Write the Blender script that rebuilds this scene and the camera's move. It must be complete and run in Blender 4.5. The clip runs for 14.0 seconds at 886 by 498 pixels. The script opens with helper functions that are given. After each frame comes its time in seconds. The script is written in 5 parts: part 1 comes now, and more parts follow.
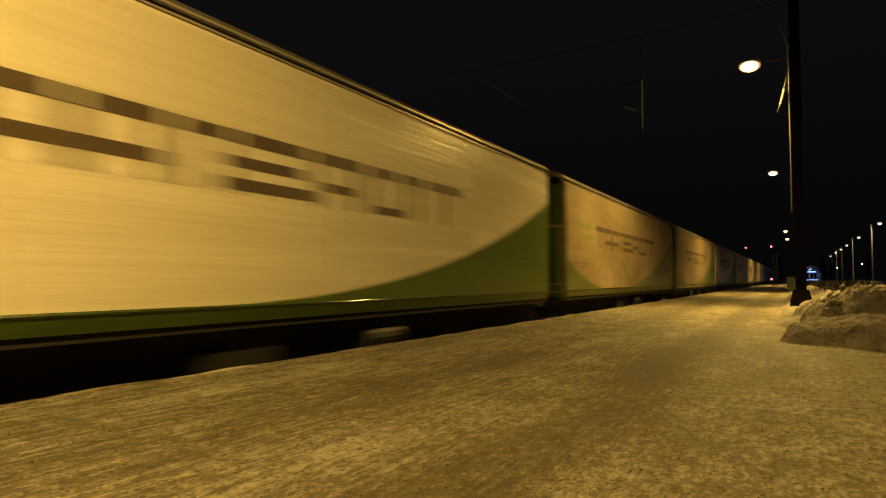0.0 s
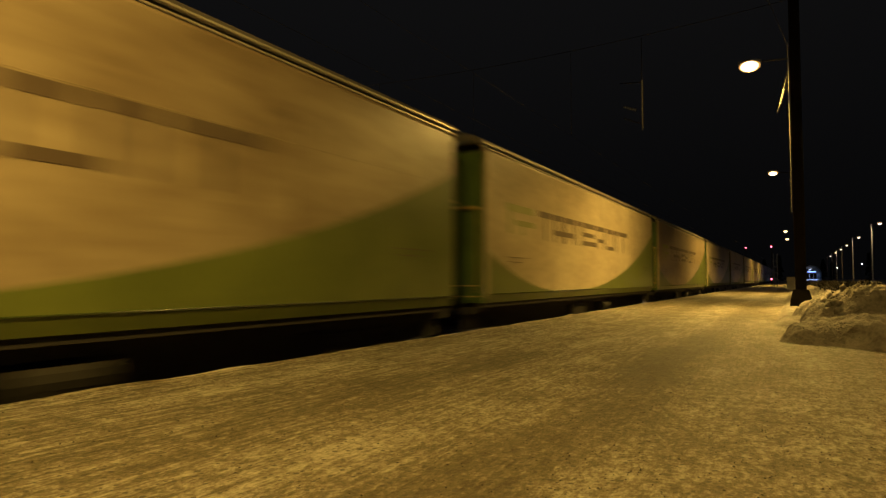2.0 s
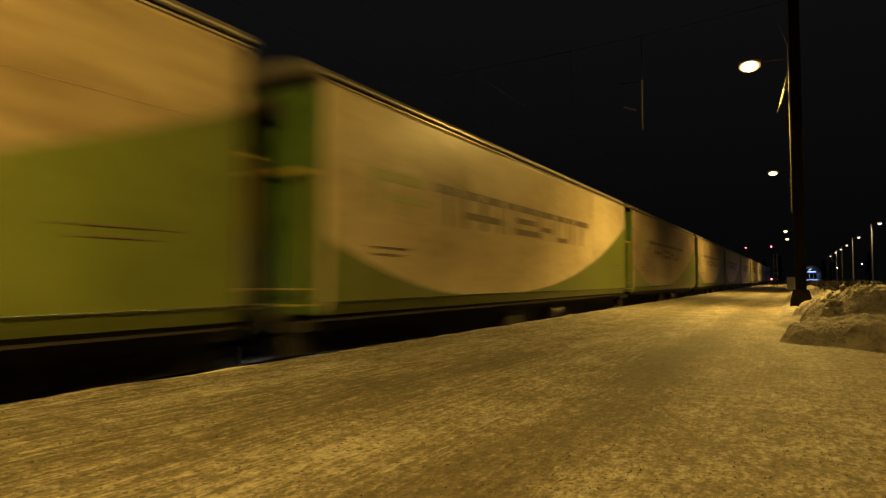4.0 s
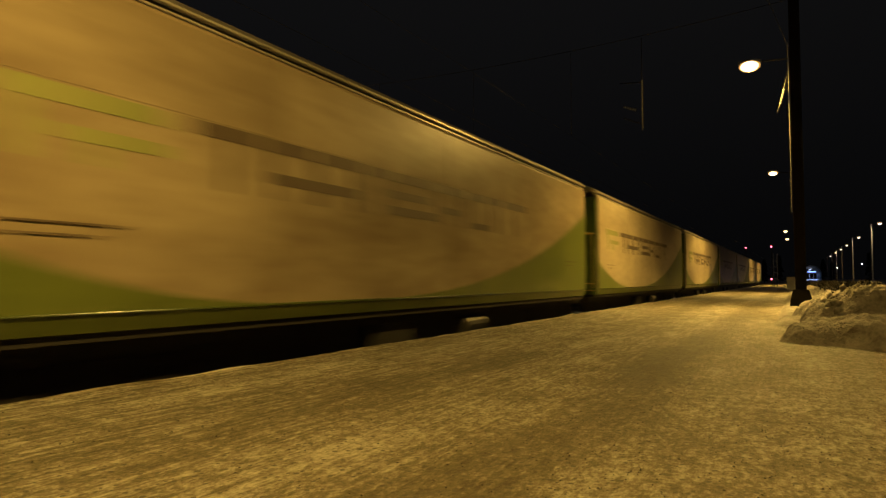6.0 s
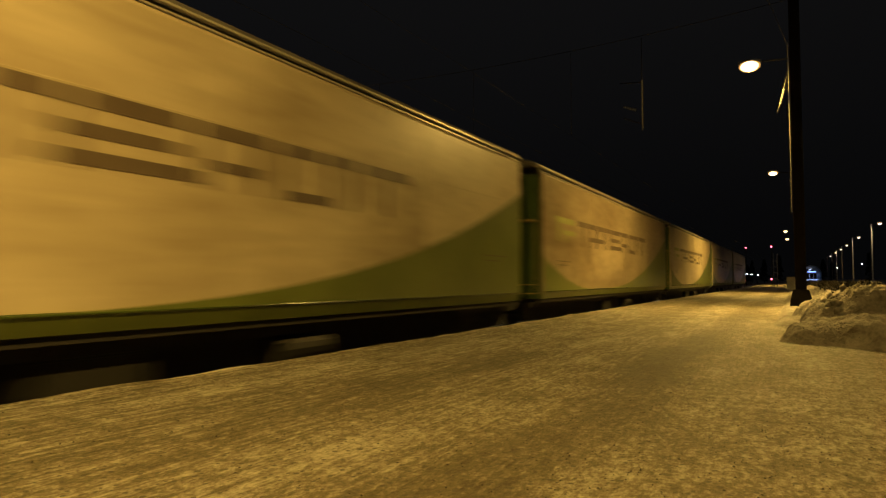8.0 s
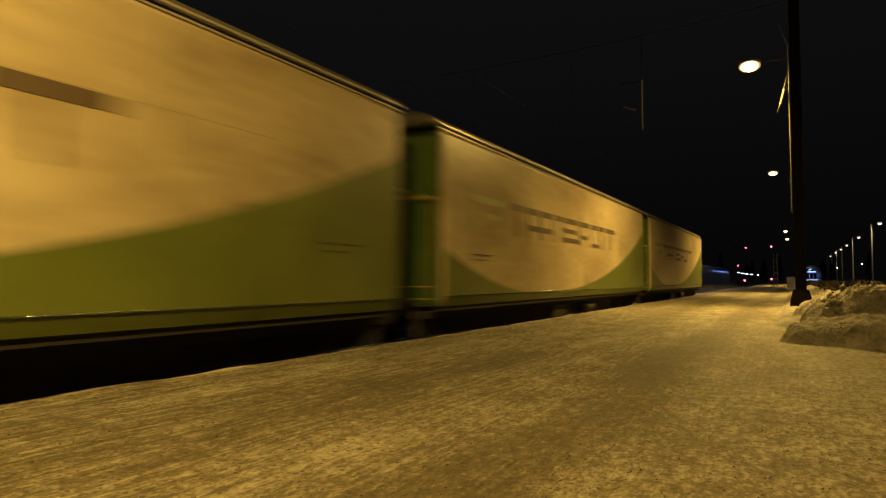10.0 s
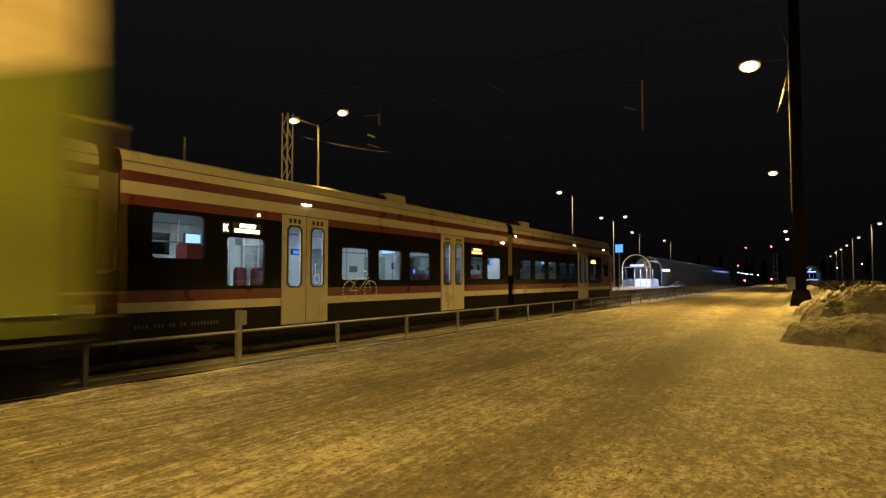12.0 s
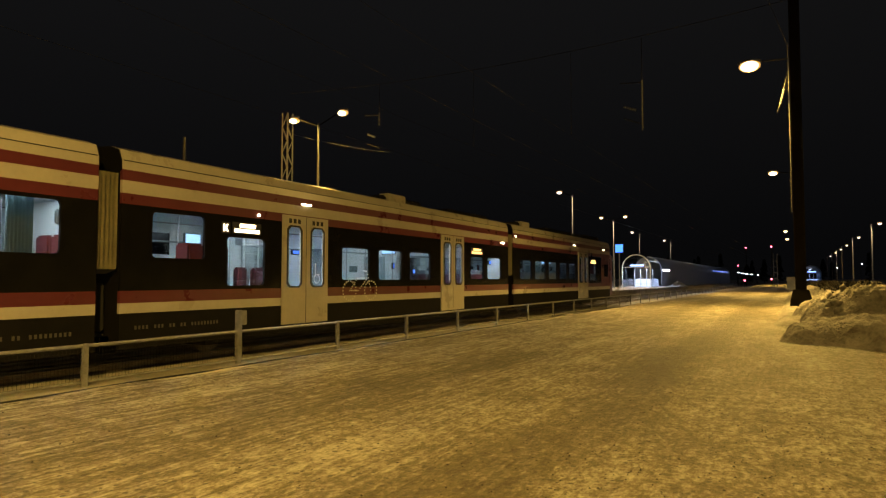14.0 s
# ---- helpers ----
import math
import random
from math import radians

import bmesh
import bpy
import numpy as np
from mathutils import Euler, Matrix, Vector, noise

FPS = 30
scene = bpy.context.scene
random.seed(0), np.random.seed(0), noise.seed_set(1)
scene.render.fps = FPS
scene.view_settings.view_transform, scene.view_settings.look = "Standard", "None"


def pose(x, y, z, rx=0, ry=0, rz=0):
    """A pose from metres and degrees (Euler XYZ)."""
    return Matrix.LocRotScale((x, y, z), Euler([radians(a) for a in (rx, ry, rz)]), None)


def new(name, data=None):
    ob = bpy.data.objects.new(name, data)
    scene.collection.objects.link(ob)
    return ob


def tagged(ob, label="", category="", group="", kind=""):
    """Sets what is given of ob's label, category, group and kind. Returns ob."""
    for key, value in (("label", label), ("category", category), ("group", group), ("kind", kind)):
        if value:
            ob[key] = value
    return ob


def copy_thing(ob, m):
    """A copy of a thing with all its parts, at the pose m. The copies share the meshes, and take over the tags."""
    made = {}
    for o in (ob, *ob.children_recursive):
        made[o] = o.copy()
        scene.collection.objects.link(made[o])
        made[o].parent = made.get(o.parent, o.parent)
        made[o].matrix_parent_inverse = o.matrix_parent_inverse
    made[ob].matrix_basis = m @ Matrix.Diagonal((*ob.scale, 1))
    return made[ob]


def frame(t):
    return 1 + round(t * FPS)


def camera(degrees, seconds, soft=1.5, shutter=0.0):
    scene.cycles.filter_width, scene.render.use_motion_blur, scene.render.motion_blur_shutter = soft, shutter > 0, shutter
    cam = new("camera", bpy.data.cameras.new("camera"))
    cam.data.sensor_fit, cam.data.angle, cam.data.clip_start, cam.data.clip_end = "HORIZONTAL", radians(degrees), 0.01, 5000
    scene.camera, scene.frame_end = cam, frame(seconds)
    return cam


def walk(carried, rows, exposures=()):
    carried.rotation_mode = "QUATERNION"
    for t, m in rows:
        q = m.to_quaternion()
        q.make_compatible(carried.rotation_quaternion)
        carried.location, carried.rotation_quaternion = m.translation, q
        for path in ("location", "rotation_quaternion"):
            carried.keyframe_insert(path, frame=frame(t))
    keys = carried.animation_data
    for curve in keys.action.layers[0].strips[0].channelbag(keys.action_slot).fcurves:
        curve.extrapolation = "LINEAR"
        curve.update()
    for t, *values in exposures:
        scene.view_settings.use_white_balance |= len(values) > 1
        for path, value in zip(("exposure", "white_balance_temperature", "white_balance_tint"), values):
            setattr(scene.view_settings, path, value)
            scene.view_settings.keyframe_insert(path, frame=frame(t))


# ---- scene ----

# camera, standing still on a tripod
cam = camera(70, 14.0, soft=1.3, shutter=0.8)
walk(cam, [(0.0, pose(0, 0, 1.07, 92.76, 0, 29.12)), (14.0, pose(0, 0, 1.07, 92.76, 0, 29.12))],
     [(0.0, -0.1), (1.5, -0.05), (3.0, 0.0), (11.3, 0.0), (12.3, 0.35), (14.0, 0.38)])

# ---------------------------------------------------------------- plan
RAIL = -0.55            # top of rail, platform surface is z = 0
GROUND = -0.80
NEAR_TRACK = -7.96
FAR_TRACK = -12.46
EDGE = -5.90            # platform edge
FENCE_X = -10.2
PITCH = 21.437          # wagon length over couplers
SPEED = 24.384
SODIUM = (1.0, 0.61, 0.125)

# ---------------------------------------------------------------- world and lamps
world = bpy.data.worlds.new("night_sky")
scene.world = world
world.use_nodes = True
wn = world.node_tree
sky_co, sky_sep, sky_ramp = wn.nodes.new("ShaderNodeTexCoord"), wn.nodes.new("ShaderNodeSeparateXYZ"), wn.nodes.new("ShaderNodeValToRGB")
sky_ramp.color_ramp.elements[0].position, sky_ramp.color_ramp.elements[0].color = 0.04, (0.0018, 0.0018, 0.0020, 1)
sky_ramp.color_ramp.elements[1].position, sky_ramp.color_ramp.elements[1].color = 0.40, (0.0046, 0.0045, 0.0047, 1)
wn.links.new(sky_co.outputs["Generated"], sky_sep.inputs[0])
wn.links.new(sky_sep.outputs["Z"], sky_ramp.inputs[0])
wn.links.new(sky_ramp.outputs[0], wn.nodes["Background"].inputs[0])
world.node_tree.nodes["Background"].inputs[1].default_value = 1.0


def lamp(x, y, z, watts, color=SODIUM, size=0.35, name="lamp_light", spread=163, tilt=0, lean=0):
    d = bpy.data.lights.new(name, "AREA")
    d.shape, d.size, d.energy, d.color, d.spread = "DISK", size, watts, color, radians(spread)
    ob = new(name, d)
    ob.matrix_world = pose(x, y, z, tilt, lean)
    return ob


PLATFORM_LAMPS = [(-29.0, 1000, 165), (-2.0, 2080, 168), (25.1, 1900, 150), (52.0, 2300, 150), (116.0, 1500, 150), (139.0, 1500, 150)]
for ly, watts, wide in PLATFORM_LAMPS:
    lamp(-1.28, ly, 8.52, watts, spread=wide, lean=12 if ly < 0 else -8)
# the lenses throw part of their light along the platform
lamp(-1.28, -1.85, 8.50, 130, spread=120, tilt=42)
lamp(-1.28, 24.95, 8.50, 430, spread=120, tilt=-42, lean=-10)
for lx, ly, watts in [(-18.4, 23.3, 320), (-18.4, 54.6, 1500), (-18.4, 79.8, 1200), (-21.3, 79.8, 800), (-23.6, 107.0, 1000), (-23.0, 133.0, 1000)]:
    lamp(lx, ly, 8.68, watts, SODIUM if ly < 50 else (1.0, 0.74, 0.42))
# bare bowls that also throw light sideways
for place, watts in (((-21.4, 23.4, 8.55), 330), ((-1.28, 25.1, 8.46), 170)):
    glare = bpy.data.lights.new("lamp_light", "POINT")
    glare.energy, glare.color, glare.shadow_soft_size = watts, SODIUM, 0.15
    new("lamp_light", glare).matrix_world = pose(*place)
for ly in (85.0, 112.0, 155.0):
    lamp(8.3, ly, 7.02, 700, (1.0, 0.7, 0.4))


# ---------------------------------------------------------------- materials
def material(name, c1, c2=None, scale=4.0, rough=0.7, bump=0.0, metal=0.0, stretch=(1, 1, 1), fine=40.0, coat=0.0, vary=0.0, depth=0.02):
    """Base colour between c1 and c2 by a broad and a fine noise, with bump and uneven gloss."""
    m = bpy.data.materials.new(name)
    m.use_nodes = True
    nt = m.node_tree
    b = nt.nodes["Principled BSDF"]
    b.inputs["Metallic"].default_value = metal
    b.inputs["Coat Weight"].default_value = coat
    b.inputs["Coat Roughness"].default_value = 0.05
    c2 = c2 or tuple(v * 0.75 for v in c1)
    tc = nt.nodes.new("ShaderNodeTexCoord")
    mp = nt.nodes.new("ShaderNodeMapping")
    mp.inputs["Scale"].default_value = stretch
    nt.links.new(tc.outputs["Object"], mp.inputs[0])
    vec = mp.outputs[0]
    if vary:
        oi = nt.nodes.new("ShaderNodeObjectInfo")
        ad = nt.nodes.new("ShaderNodeVectorMath")
        ad.operation = "MULTIPLY_ADD"
        cb = nt.nodes.new("ShaderNodeCombineXYZ")
        for i in range(3):
            nt.links.new(oi.outputs["Random"], cb.inputs[i])
        ad.inputs[1].default_value = (37, 53, 71)
        nt.links.new(cb.outputs[0], ad.inputs[0])
        nt.links.new(vec, ad.inputs[2])
        vec = ad.outputs[0]
    n1 = nt.nodes.new("ShaderNodeTexNoise")
    n1.inputs["Scale"].default_value = scale
    n1.inputs["Detail"].default_value = 6
    n1.inputs["Roughness"].default_value = 0.62
    n2 = nt.nodes.new("ShaderNodeTexNoise")
    n2.inputs["Scale"].default_value = fine
    n2.inputs["Detail"].default_value = 4
    nt.links.new(vec, n1.inputs["Vector"])
    nt.links.new(vec, n2.inputs["Vector"])
    mx = nt.nodes.new("ShaderNodeMath")
    mx.operation = "MULTIPLY_ADD"
    mx.inputs[1].default_value = 0.35
    nt.links.new(n2.outputs["Fac"], mx.inputs[0])
    nt.links.new(n1.outputs["Fac"], mx.inputs[2])
    ramp = nt.nodes.new("ShaderNodeValToRGB")
    ramp.color_ramp.elements[0].position, ramp.color_ramp.elements[1].position = 0.48, 0.86
    ramp.color_ramp.elements[0].color, ramp.color_ramp.elements[1].color = (*c2, 1), (*c1, 1)
    nt.links.new(mx.outputs[0], ramp.inputs[0])
    nt.links.new(ramp.outputs[0], b.inputs["Base Color"])
    rr = nt.nodes.new("ShaderNodeMapRange")
    rr.inputs["To Min"].default_value, rr.inputs["To Max"].default_value = max(rough - 0.12, 0.02), min(rough + 0.12, 1)
    nt.links.new(n1.outputs["Fac"], rr.inputs[0])
    nt.links.new(rr.outputs[0], b.inputs["Roughness"])
    if bump:
        bp = nt.nodes.new("ShaderNodeBump")
        bp.inputs["Strength"].default_value = min(bump, 1.0)
        bp.inputs["Distance"].default_value = depth
        nt.links.new(mx.outputs[0], bp.inputs["Height"])
        nt.links.new(bp.outputs[0], b.inputs["Normal"])
    return m


def glow(name, color, strength):
    m = bpy.data.materials.new(name)
    m.use_nodes = True
    b = m.node_tree.nodes["Principled BSDF"]
    b.inputs["Base Color"].default_value = (0.05, 0.05, 0.05, 1)
    b.inputs["Emission Color"].default_value = (*color, 1)
    b.inputs["Emission Strength"].default_value = strength
    return m


def glass(name, tint=(0.75, 0.8, 0.8), gloss=0.12):
    m = bpy.data.materials.new(name)
    m.use_nodes = True
    nt = m.node_tree
    nt.nodes.remove(nt.nodes["Principled BSDF"])
    t, g, mix = nt.nodes.new("ShaderNodeBsdfTransparent"), nt.nodes.new("ShaderNodeBsdfGlossy"), nt.nodes.new("ShaderNodeMixShader")
    t.inputs[0].default_value = (*tint, 1)
    g.inputs["Roughness"].default_value = 0.03
    mix.inputs[0].default_value = gloss
    nt.links.new(t.outputs[0], mix.inputs[1])
    nt.links.new(g.outputs[0], mix.inputs[2])
    nt.links.new(mix.outputs[0], nt.nodes["Material Output"].inputs[0])
    return m


def platform_snow():
    """Packed, gritted snow: ploughed streaks along the platform, brown slush lanes, grit."""
    m = bpy.data.materials.new("packed_gritted_snow")
    m.use_nodes = True
    nt = m.node_tree
    b = nt.nodes["Principled BSDF"]
    tc = nt.nodes.new("ShaderNodeTexCoord")

    def noise_tex(scale, stretch, detail=5, rough=0.6):
        mp = nt.nodes.new("ShaderNodeMapping")
        mp.inputs["Scale"].default_value = stretch
        nt.links.new(tc.outputs["Object"], mp.inputs[0])
        n = nt.nodes.new("ShaderNodeTexNoise")
        n.inputs["Scale"].default_value, n.inputs["Detail"].default_value, n.inputs["Roughness"].default_value = scale, detail, rough
        nt.links.new(mp.outputs[0], n.inputs["Vector"])
        return n.outputs["Fac"]

    def math_node(op, a, c, clamp=False):
        n = nt.nodes.new("ShaderNodeMath")
        n.operation, n.use_clamp = op, clamp
        for i, v in enumerate((a, c)):
            if isinstance(v, float):
                n.inputs[i].default_value = v
            else:
                nt.links.new(v, n.inputs[i])
        return n.outputs[0]

    lanes = noise_tex(0.7, (1.0, 0.22, 1), 3)
    streak = noise_tex(21.0, (1.0, 0.05, 1), 7, 0.70)
    patch = noise_tex(1.7, (1.0, 0.6, 1), 10, 0.74)
    grain = noise_tex(40.0, (1, 0.6, 1), 5, 0.75)
    clumps = noise_tex(13.0, (1, 0.55, 1), 7, 0.72)
    wobble = noise_tex(0.6, (1.0, 0.5, 1), 2)

    def off(v, k):
        return math_node("MULTIPLY", math_node("SUBTRACT", v, 0.5), k)

    sep = nt.nodes.new("ShaderNodeSeparateXYZ")
    nt.links.new(tc.outputs["Object"], sep.inputs[0])

    def lane(centre, width):
        """1 inside a trodden lane that wanders along x = centre, 0 away from it."""
        dx = math_node("ADD", math_node("SUBTRACT", sep.outputs["X"], float(centre)), off(wobble, 0.8))
        n = math_node("MULTIPLY", math_node("MULTIPLY", dx, dx), 1.0 / (width * width))
        return math_node("DIVIDE", 1.0, math_node("ADD", math_node("MULTIPLY", n, n), 1.0))

    # plough marks fade out away from the platform edge
    ploughed = math_node("ADD", math_node("MULTIPLY", math_node("MULTIPLY", sep.outputs["X"], -0.2), 1.0, True), 0.10)
    total = math_node("ADD", math_node("ADD", off(lanes, 0.42), math_node("MULTIPLY", off(streak, 1.1), ploughed)), math_node("ADD", off(patch, 0.60), off(grain, 0.75)))
    total = math_node("ADD", total, off(clumps, 0.85))
    trod = math_node("ADD", math_node("MULTIPLY", lane(-1.42, 0.36), 0.15), math_node("MULTIPLY", lane(-3.5, 0.4), 0.07))
    total = math_node("SUBTRACT", math_node("ADD", total, 0.545), trod)
    ramp = nt.nodes.new("ShaderNodeValToRGB")
    e = ramp.color_ramp.elements
    e[0].position, e[0].color = 0.30, (0.058, 0.046, 0.026, 1)
    e[1].position, e[1].color = 0.78, (0.47, 0.443, 0.385, 1)
    mid = e.new(0.50)
    mid.color = (0.138, 0.116, 0.075, 1)
    nt.links.new(total, ramp.inputs[0])
    spots = nt.nodes.new("ShaderNodeMapRange")
    spots.inputs["From Min"].default_value, spots.inputs["From Max"].default_value = 0.0, 1.05
    vo = nt.nodes.new("ShaderNodeTexVoronoi")
    vo.voronoi_dimensions = "2D"
    vo.inputs["Scale"].default_value = 17.0
    nt.links.new(tc.outputs["Object"], vo.inputs["Vector"])
    pick = nt.nodes.new("ShaderNodeSeparateColor")
    nt.links.new(vo.outputs["Color"], pick.inputs[0])
    hole = math_node("MULTIPLY", math_node("LESS_THAN", vo.outputs["Distance"], math_node("MULTIPLY", pick.outputs[1], 0.30)), math_node("GREATER_THAN", pick.outputs[0], 0.55))
    nt.links.new(hole, spots.inputs[0])
    mix = nt.nodes.new("ShaderNodeMix")
    mix.data_type = "RGBA"
    nt.links.new(spots.outputs[0], mix.inputs[0])
    nt.links.new(ramp.outputs[0], mix.inputs[6])
    mix.inputs[7].default_value = (0.07, 0.06, 0.05, 1)
    nt.links.new(mix.outputs[2], b.inputs["Base Color"])
    b.inputs["Roughness"].default_value = 0.62
    bp = nt.nodes.new("ShaderNodeBump")
    bp.inputs["Strength"].default_value, bp.inputs["Distance"].default_value = 1.0, 0.055
    nt.links.new(total, bp.inputs["Height"])
    nt.links.new(bp.outputs[0], b.inputs["Normal"])
    return m


SNOW = platform_snow()
BANK = material("old_bank_snow", (0.27, 0.255, 0.235), (0.075, 0.066, 0.056), 2.4, 0.85, 1.0, fine=16, depth=0.10)
RIM = material("clean_rim_snow", (0.42, 0.395, 0.345), (0.26, 0.24, 0.2), 3, 0.75, 0.8, fine=25)
GRIT = material("dark_sanding_grit", (0.035, 0.03, 0.025), (0.02, 0.018, 0.015), 9, 0.9)
FIELD = material("trackside_snow", (0.48, 0.46, 0.43), (0.25, 0.23, 0.2), 0.8, 0.85, 0.8, fine=9)
BALLAST = material("snowy_ballast", (0.25, 0.235, 0.21), (0.05, 0.046, 0.04), 6, 0.9, 1.0, fine=22)
CONCRETE = material("worn_concrete", (0.36, 0.34, 0.31), (0.2, 0.19, 0.17), 3, 0.8, 0.4)
STEEL = material("galvanised_steel", (0.33, 0.33, 0.33), (0.19, 0.19, 0.19), 9, 0.5, 0.1, 0.35)
DARK_STEEL = material("dark_mast_steel", (0.014, 0.013, 0.012), (0.008, 0.0075, 0.007), 5, 0.8, 0.3)
RAIL_STEEL = material("rail_steel", (0.3, 0.27, 0.25), (0.12, 0.09, 0.07), 4, 0.35, 0.1, 0.7)
WIRE = material("wire_metal", (0.035, 0.033, 0.03), None, 8, 0.45, 0, 0.5)
DARK_STEEL.node_tree.nodes["Principled BSDF"].inputs["Specular IOR Level"].default_value = 0.06
DARK_GREY = material("weathered_wire", (0.16, 0.155, 0.15), None, 6, 0.5)
CREAM = material("dirty_cream_wall_paint", (0.56, 0.49, 0.345), (0.30, 0.24, 0.155), 0.5, 0.34, 0.25, stretch=(1, 0.4, 1.0), fine=6, vary=1)
SOOTY = material("brown_stained_wall_paint", (0.40, 0.335, 0.225), (0.16, 0.115, 0.068), 0.45, 0.34, 0.3, stretch=(1, 0.4, 1.0), fine=5, vary=1)
CLEAN = material("clean_cream_wall_paint", (0.84, 0.80, 0.70), (0.72, 0.67, 0.56), 0.6, 0.26, 1.0, stretch=(1, 0.10, 2.6), fine=3.0, vary=1)
GREEN_CLEAN = material("clean_wagon_green_paint", (0.095, 0.145, 0.022), (0.07, 0.115, 0.018), 0.9, 0.34, 0.1, fine=8, vary=1)
GREEN = material("wagon_green_paint", (0.140, 0.170, 0.036), (0.088, 0.112, 0.025), 0.9, 0.36, 0.1, fine=8, vary=1)
# a greener tone for the ends, darkened for the shade between wagons
SHADED_END_GREEN = material("shaded_end_wall_green", (0.055, 0.105, 0.016), (0.034, 0.068, 0.011), 1.5, 0.6, 0.2, fine=8)
GLOSS_GREEN = material("glossy_green_strip", (0.052, 0.074, 0.015), (0.034, 0.050, 0.010), 2, 0.24, 0.03, 0.0, coat=1.0)
LETTER = material("faded_dark_lettering", (0.085, 0.06, 0.045), (0.13, 0.10, 0.07), 1.5, 0.5, fine=9, vary=1)
LOGO = material("faded_green_lettering", (0.24, 0.28, 0.09), (0.31, 0.31, 0.13), 1.5, 0.5, fine=9)
UNDER = material("dirty_underframe", (0.03, 0.027, 0.024), (0.012, 0.011, 0.01), 4, 0.8, 0.4)
WROOF = material("wagon_roof_metal", (0.22, 0.21, 0.19), (0.11, 0.10, 0.09), 1.2, 0.42, 0.1, 0.4)
TRIM = material("wagon_edge_trim", (0.55, 0.52, 0.45), (0.35, 0.32, 0.27), 2, 0.3, 0.05, 0.3)
YELLOW = material("yellow_handrail", (0.40, 0.30, 0.08), None, 4, 0.5)
T_CREAM = material("railcar_cream_paint", (0.47, 0.445, 0.385), (0.40, 0.375, 0.325), 1.3, 0.30, 0.05, coat=0.6, fine=12)
T_RED = material("railcar_red_paint", (0.118, 0.026, 0.036), (0.098, 0.022, 0.030), 1.3, 0.30, 0.05, coat=0.4, fine=12)
T_BLACK = material("railcar_window_band", (0.006, 0.006, 0.0065), (0.010, 0.0095, 0.009), 2, 0.16, 0.0)
T_BLACK.node_tree.nodes["Principled BSDF"].inputs["Specular IOR Level"].default_value = 0.15
T_SKIRT = material("railcar_grey_skirt", (0.011, 0.010, 0.009), (0.006, 0.0055, 0.005), 2.5, 0.6, 0.2)
T_SKIRT.node_tree.nodes["Principled BSDF"].inputs["Specular IOR Level"].default_value = 0.12
RUBBER = material("black_rubber", (0.02, 0.02, 0.02), None, 4, 0.7)
BELLOWS = material("pale_gangway_bellows", (0.19, 0.175, 0.105), (0.12, 0.11, 0.065), 3, 0.75, 0.2)
INNER = material("railcar_inner_panel", (0.62, 0.64, 0.64), (0.5, 0.52, 0.53), 2, 0.5)
SEAT_RED = material("red_seat_cloth", (0.11, 0.016, 0.02), None, 8, 0.9, 0.2)
SEAT_GREY = material("grey_seat_shell", (0.2, 0.22, 0.24), None, 5, 0.6)
CURTAIN = material("teal_curtain", (0.11, 0.155, 0.16), None, 6, 0.85)
WHITE_MARK = material("white_marking", (0.75, 0.75, 0.72), None, 6, 0.6)
GREY_MARK = material("grey_marking", (0.085, 0.082, 0.075), None, 6, 0.6)
PANE = glass("train_window_glass", (0.8, 0.84, 0.85), 0.07)
SHELTER_GLASS = glass("shelter_glass", (0.72, 0.75, 0.78), 0.14)
VAULT = material("weathered_vault_panels", (0.22, 0.23, 0.255), (0.11, 0.118, 0.135), 0.6, 0.4, 0.05, fine=5)
vt = VAULT.node_tree
vault_back, vault_mix = vt.nodes.new("ShaderNodeBsdfTranslucent"), vt.nodes.new("ShaderNodeMixShader")
vault_back.inputs[0].default_value = (0.6, 0.62, 0.66, 1)
vt.links.new(vt.nodes["Principled BSDF"].outputs[0], vault_mix.inputs[1])
vt.links.new(vault_back.outputs[0], vault_mix.inputs[2])
vt.links.new(vault_mix.outputs[0], vt.nodes["Material Output"].inputs[0])
VAULT_TUBE = glow("vault_tube", (0.80, 0.86, 1.0), 1.5)
BULB = glow("sodium_lens", (1.0, 0.74, 0.36), 5)
# dim orange bowl glow, standing in for the halo around each bulb
HALO_BOWL = glow("sodium_halo_bowl", (1.0, 0.50, 0.13), 0.75)
BULB_FAR = glow("street_lens", (1.0, 0.80, 0.66), 3.0)
CEIL_LIGHT = glow("railcar_ceiling_tube", (0.82, 0.93, 1.0), 32.0)
CEIL_DIM = glow("dimmed_ceiling_tube", (0.70, 0.87, 1.0), 6.0)
SCREEN = glow("blue_white_screen", (0.35, 0.62, 1.0), 1.7)
DISPLAY = glow("amber_white_display", (1.0, 0.78, 0.45), 5.0)
BLUE = glow("blue_sign_face", (0.05, 0.19, 1.0), 2.4)
SHELTER_TUBE = glow("shelter_tube", (0.22, 0.34, 1.0), 4.5)
RED_SIGNAL = glow("red_signal_lens", (1.0, 0.10, 0.18), 9.0)
COLD = glow("cold_white_lens", (0.75, 0.8, 1.0), 18.0)
AMBER = glow("amber_display", (1.0, 0.50, 0.14), 2.6)
GLINT_AND_MARKER = glow("glint_and_marker_lens", (1.0, 0.8, 0.45), 12.0)


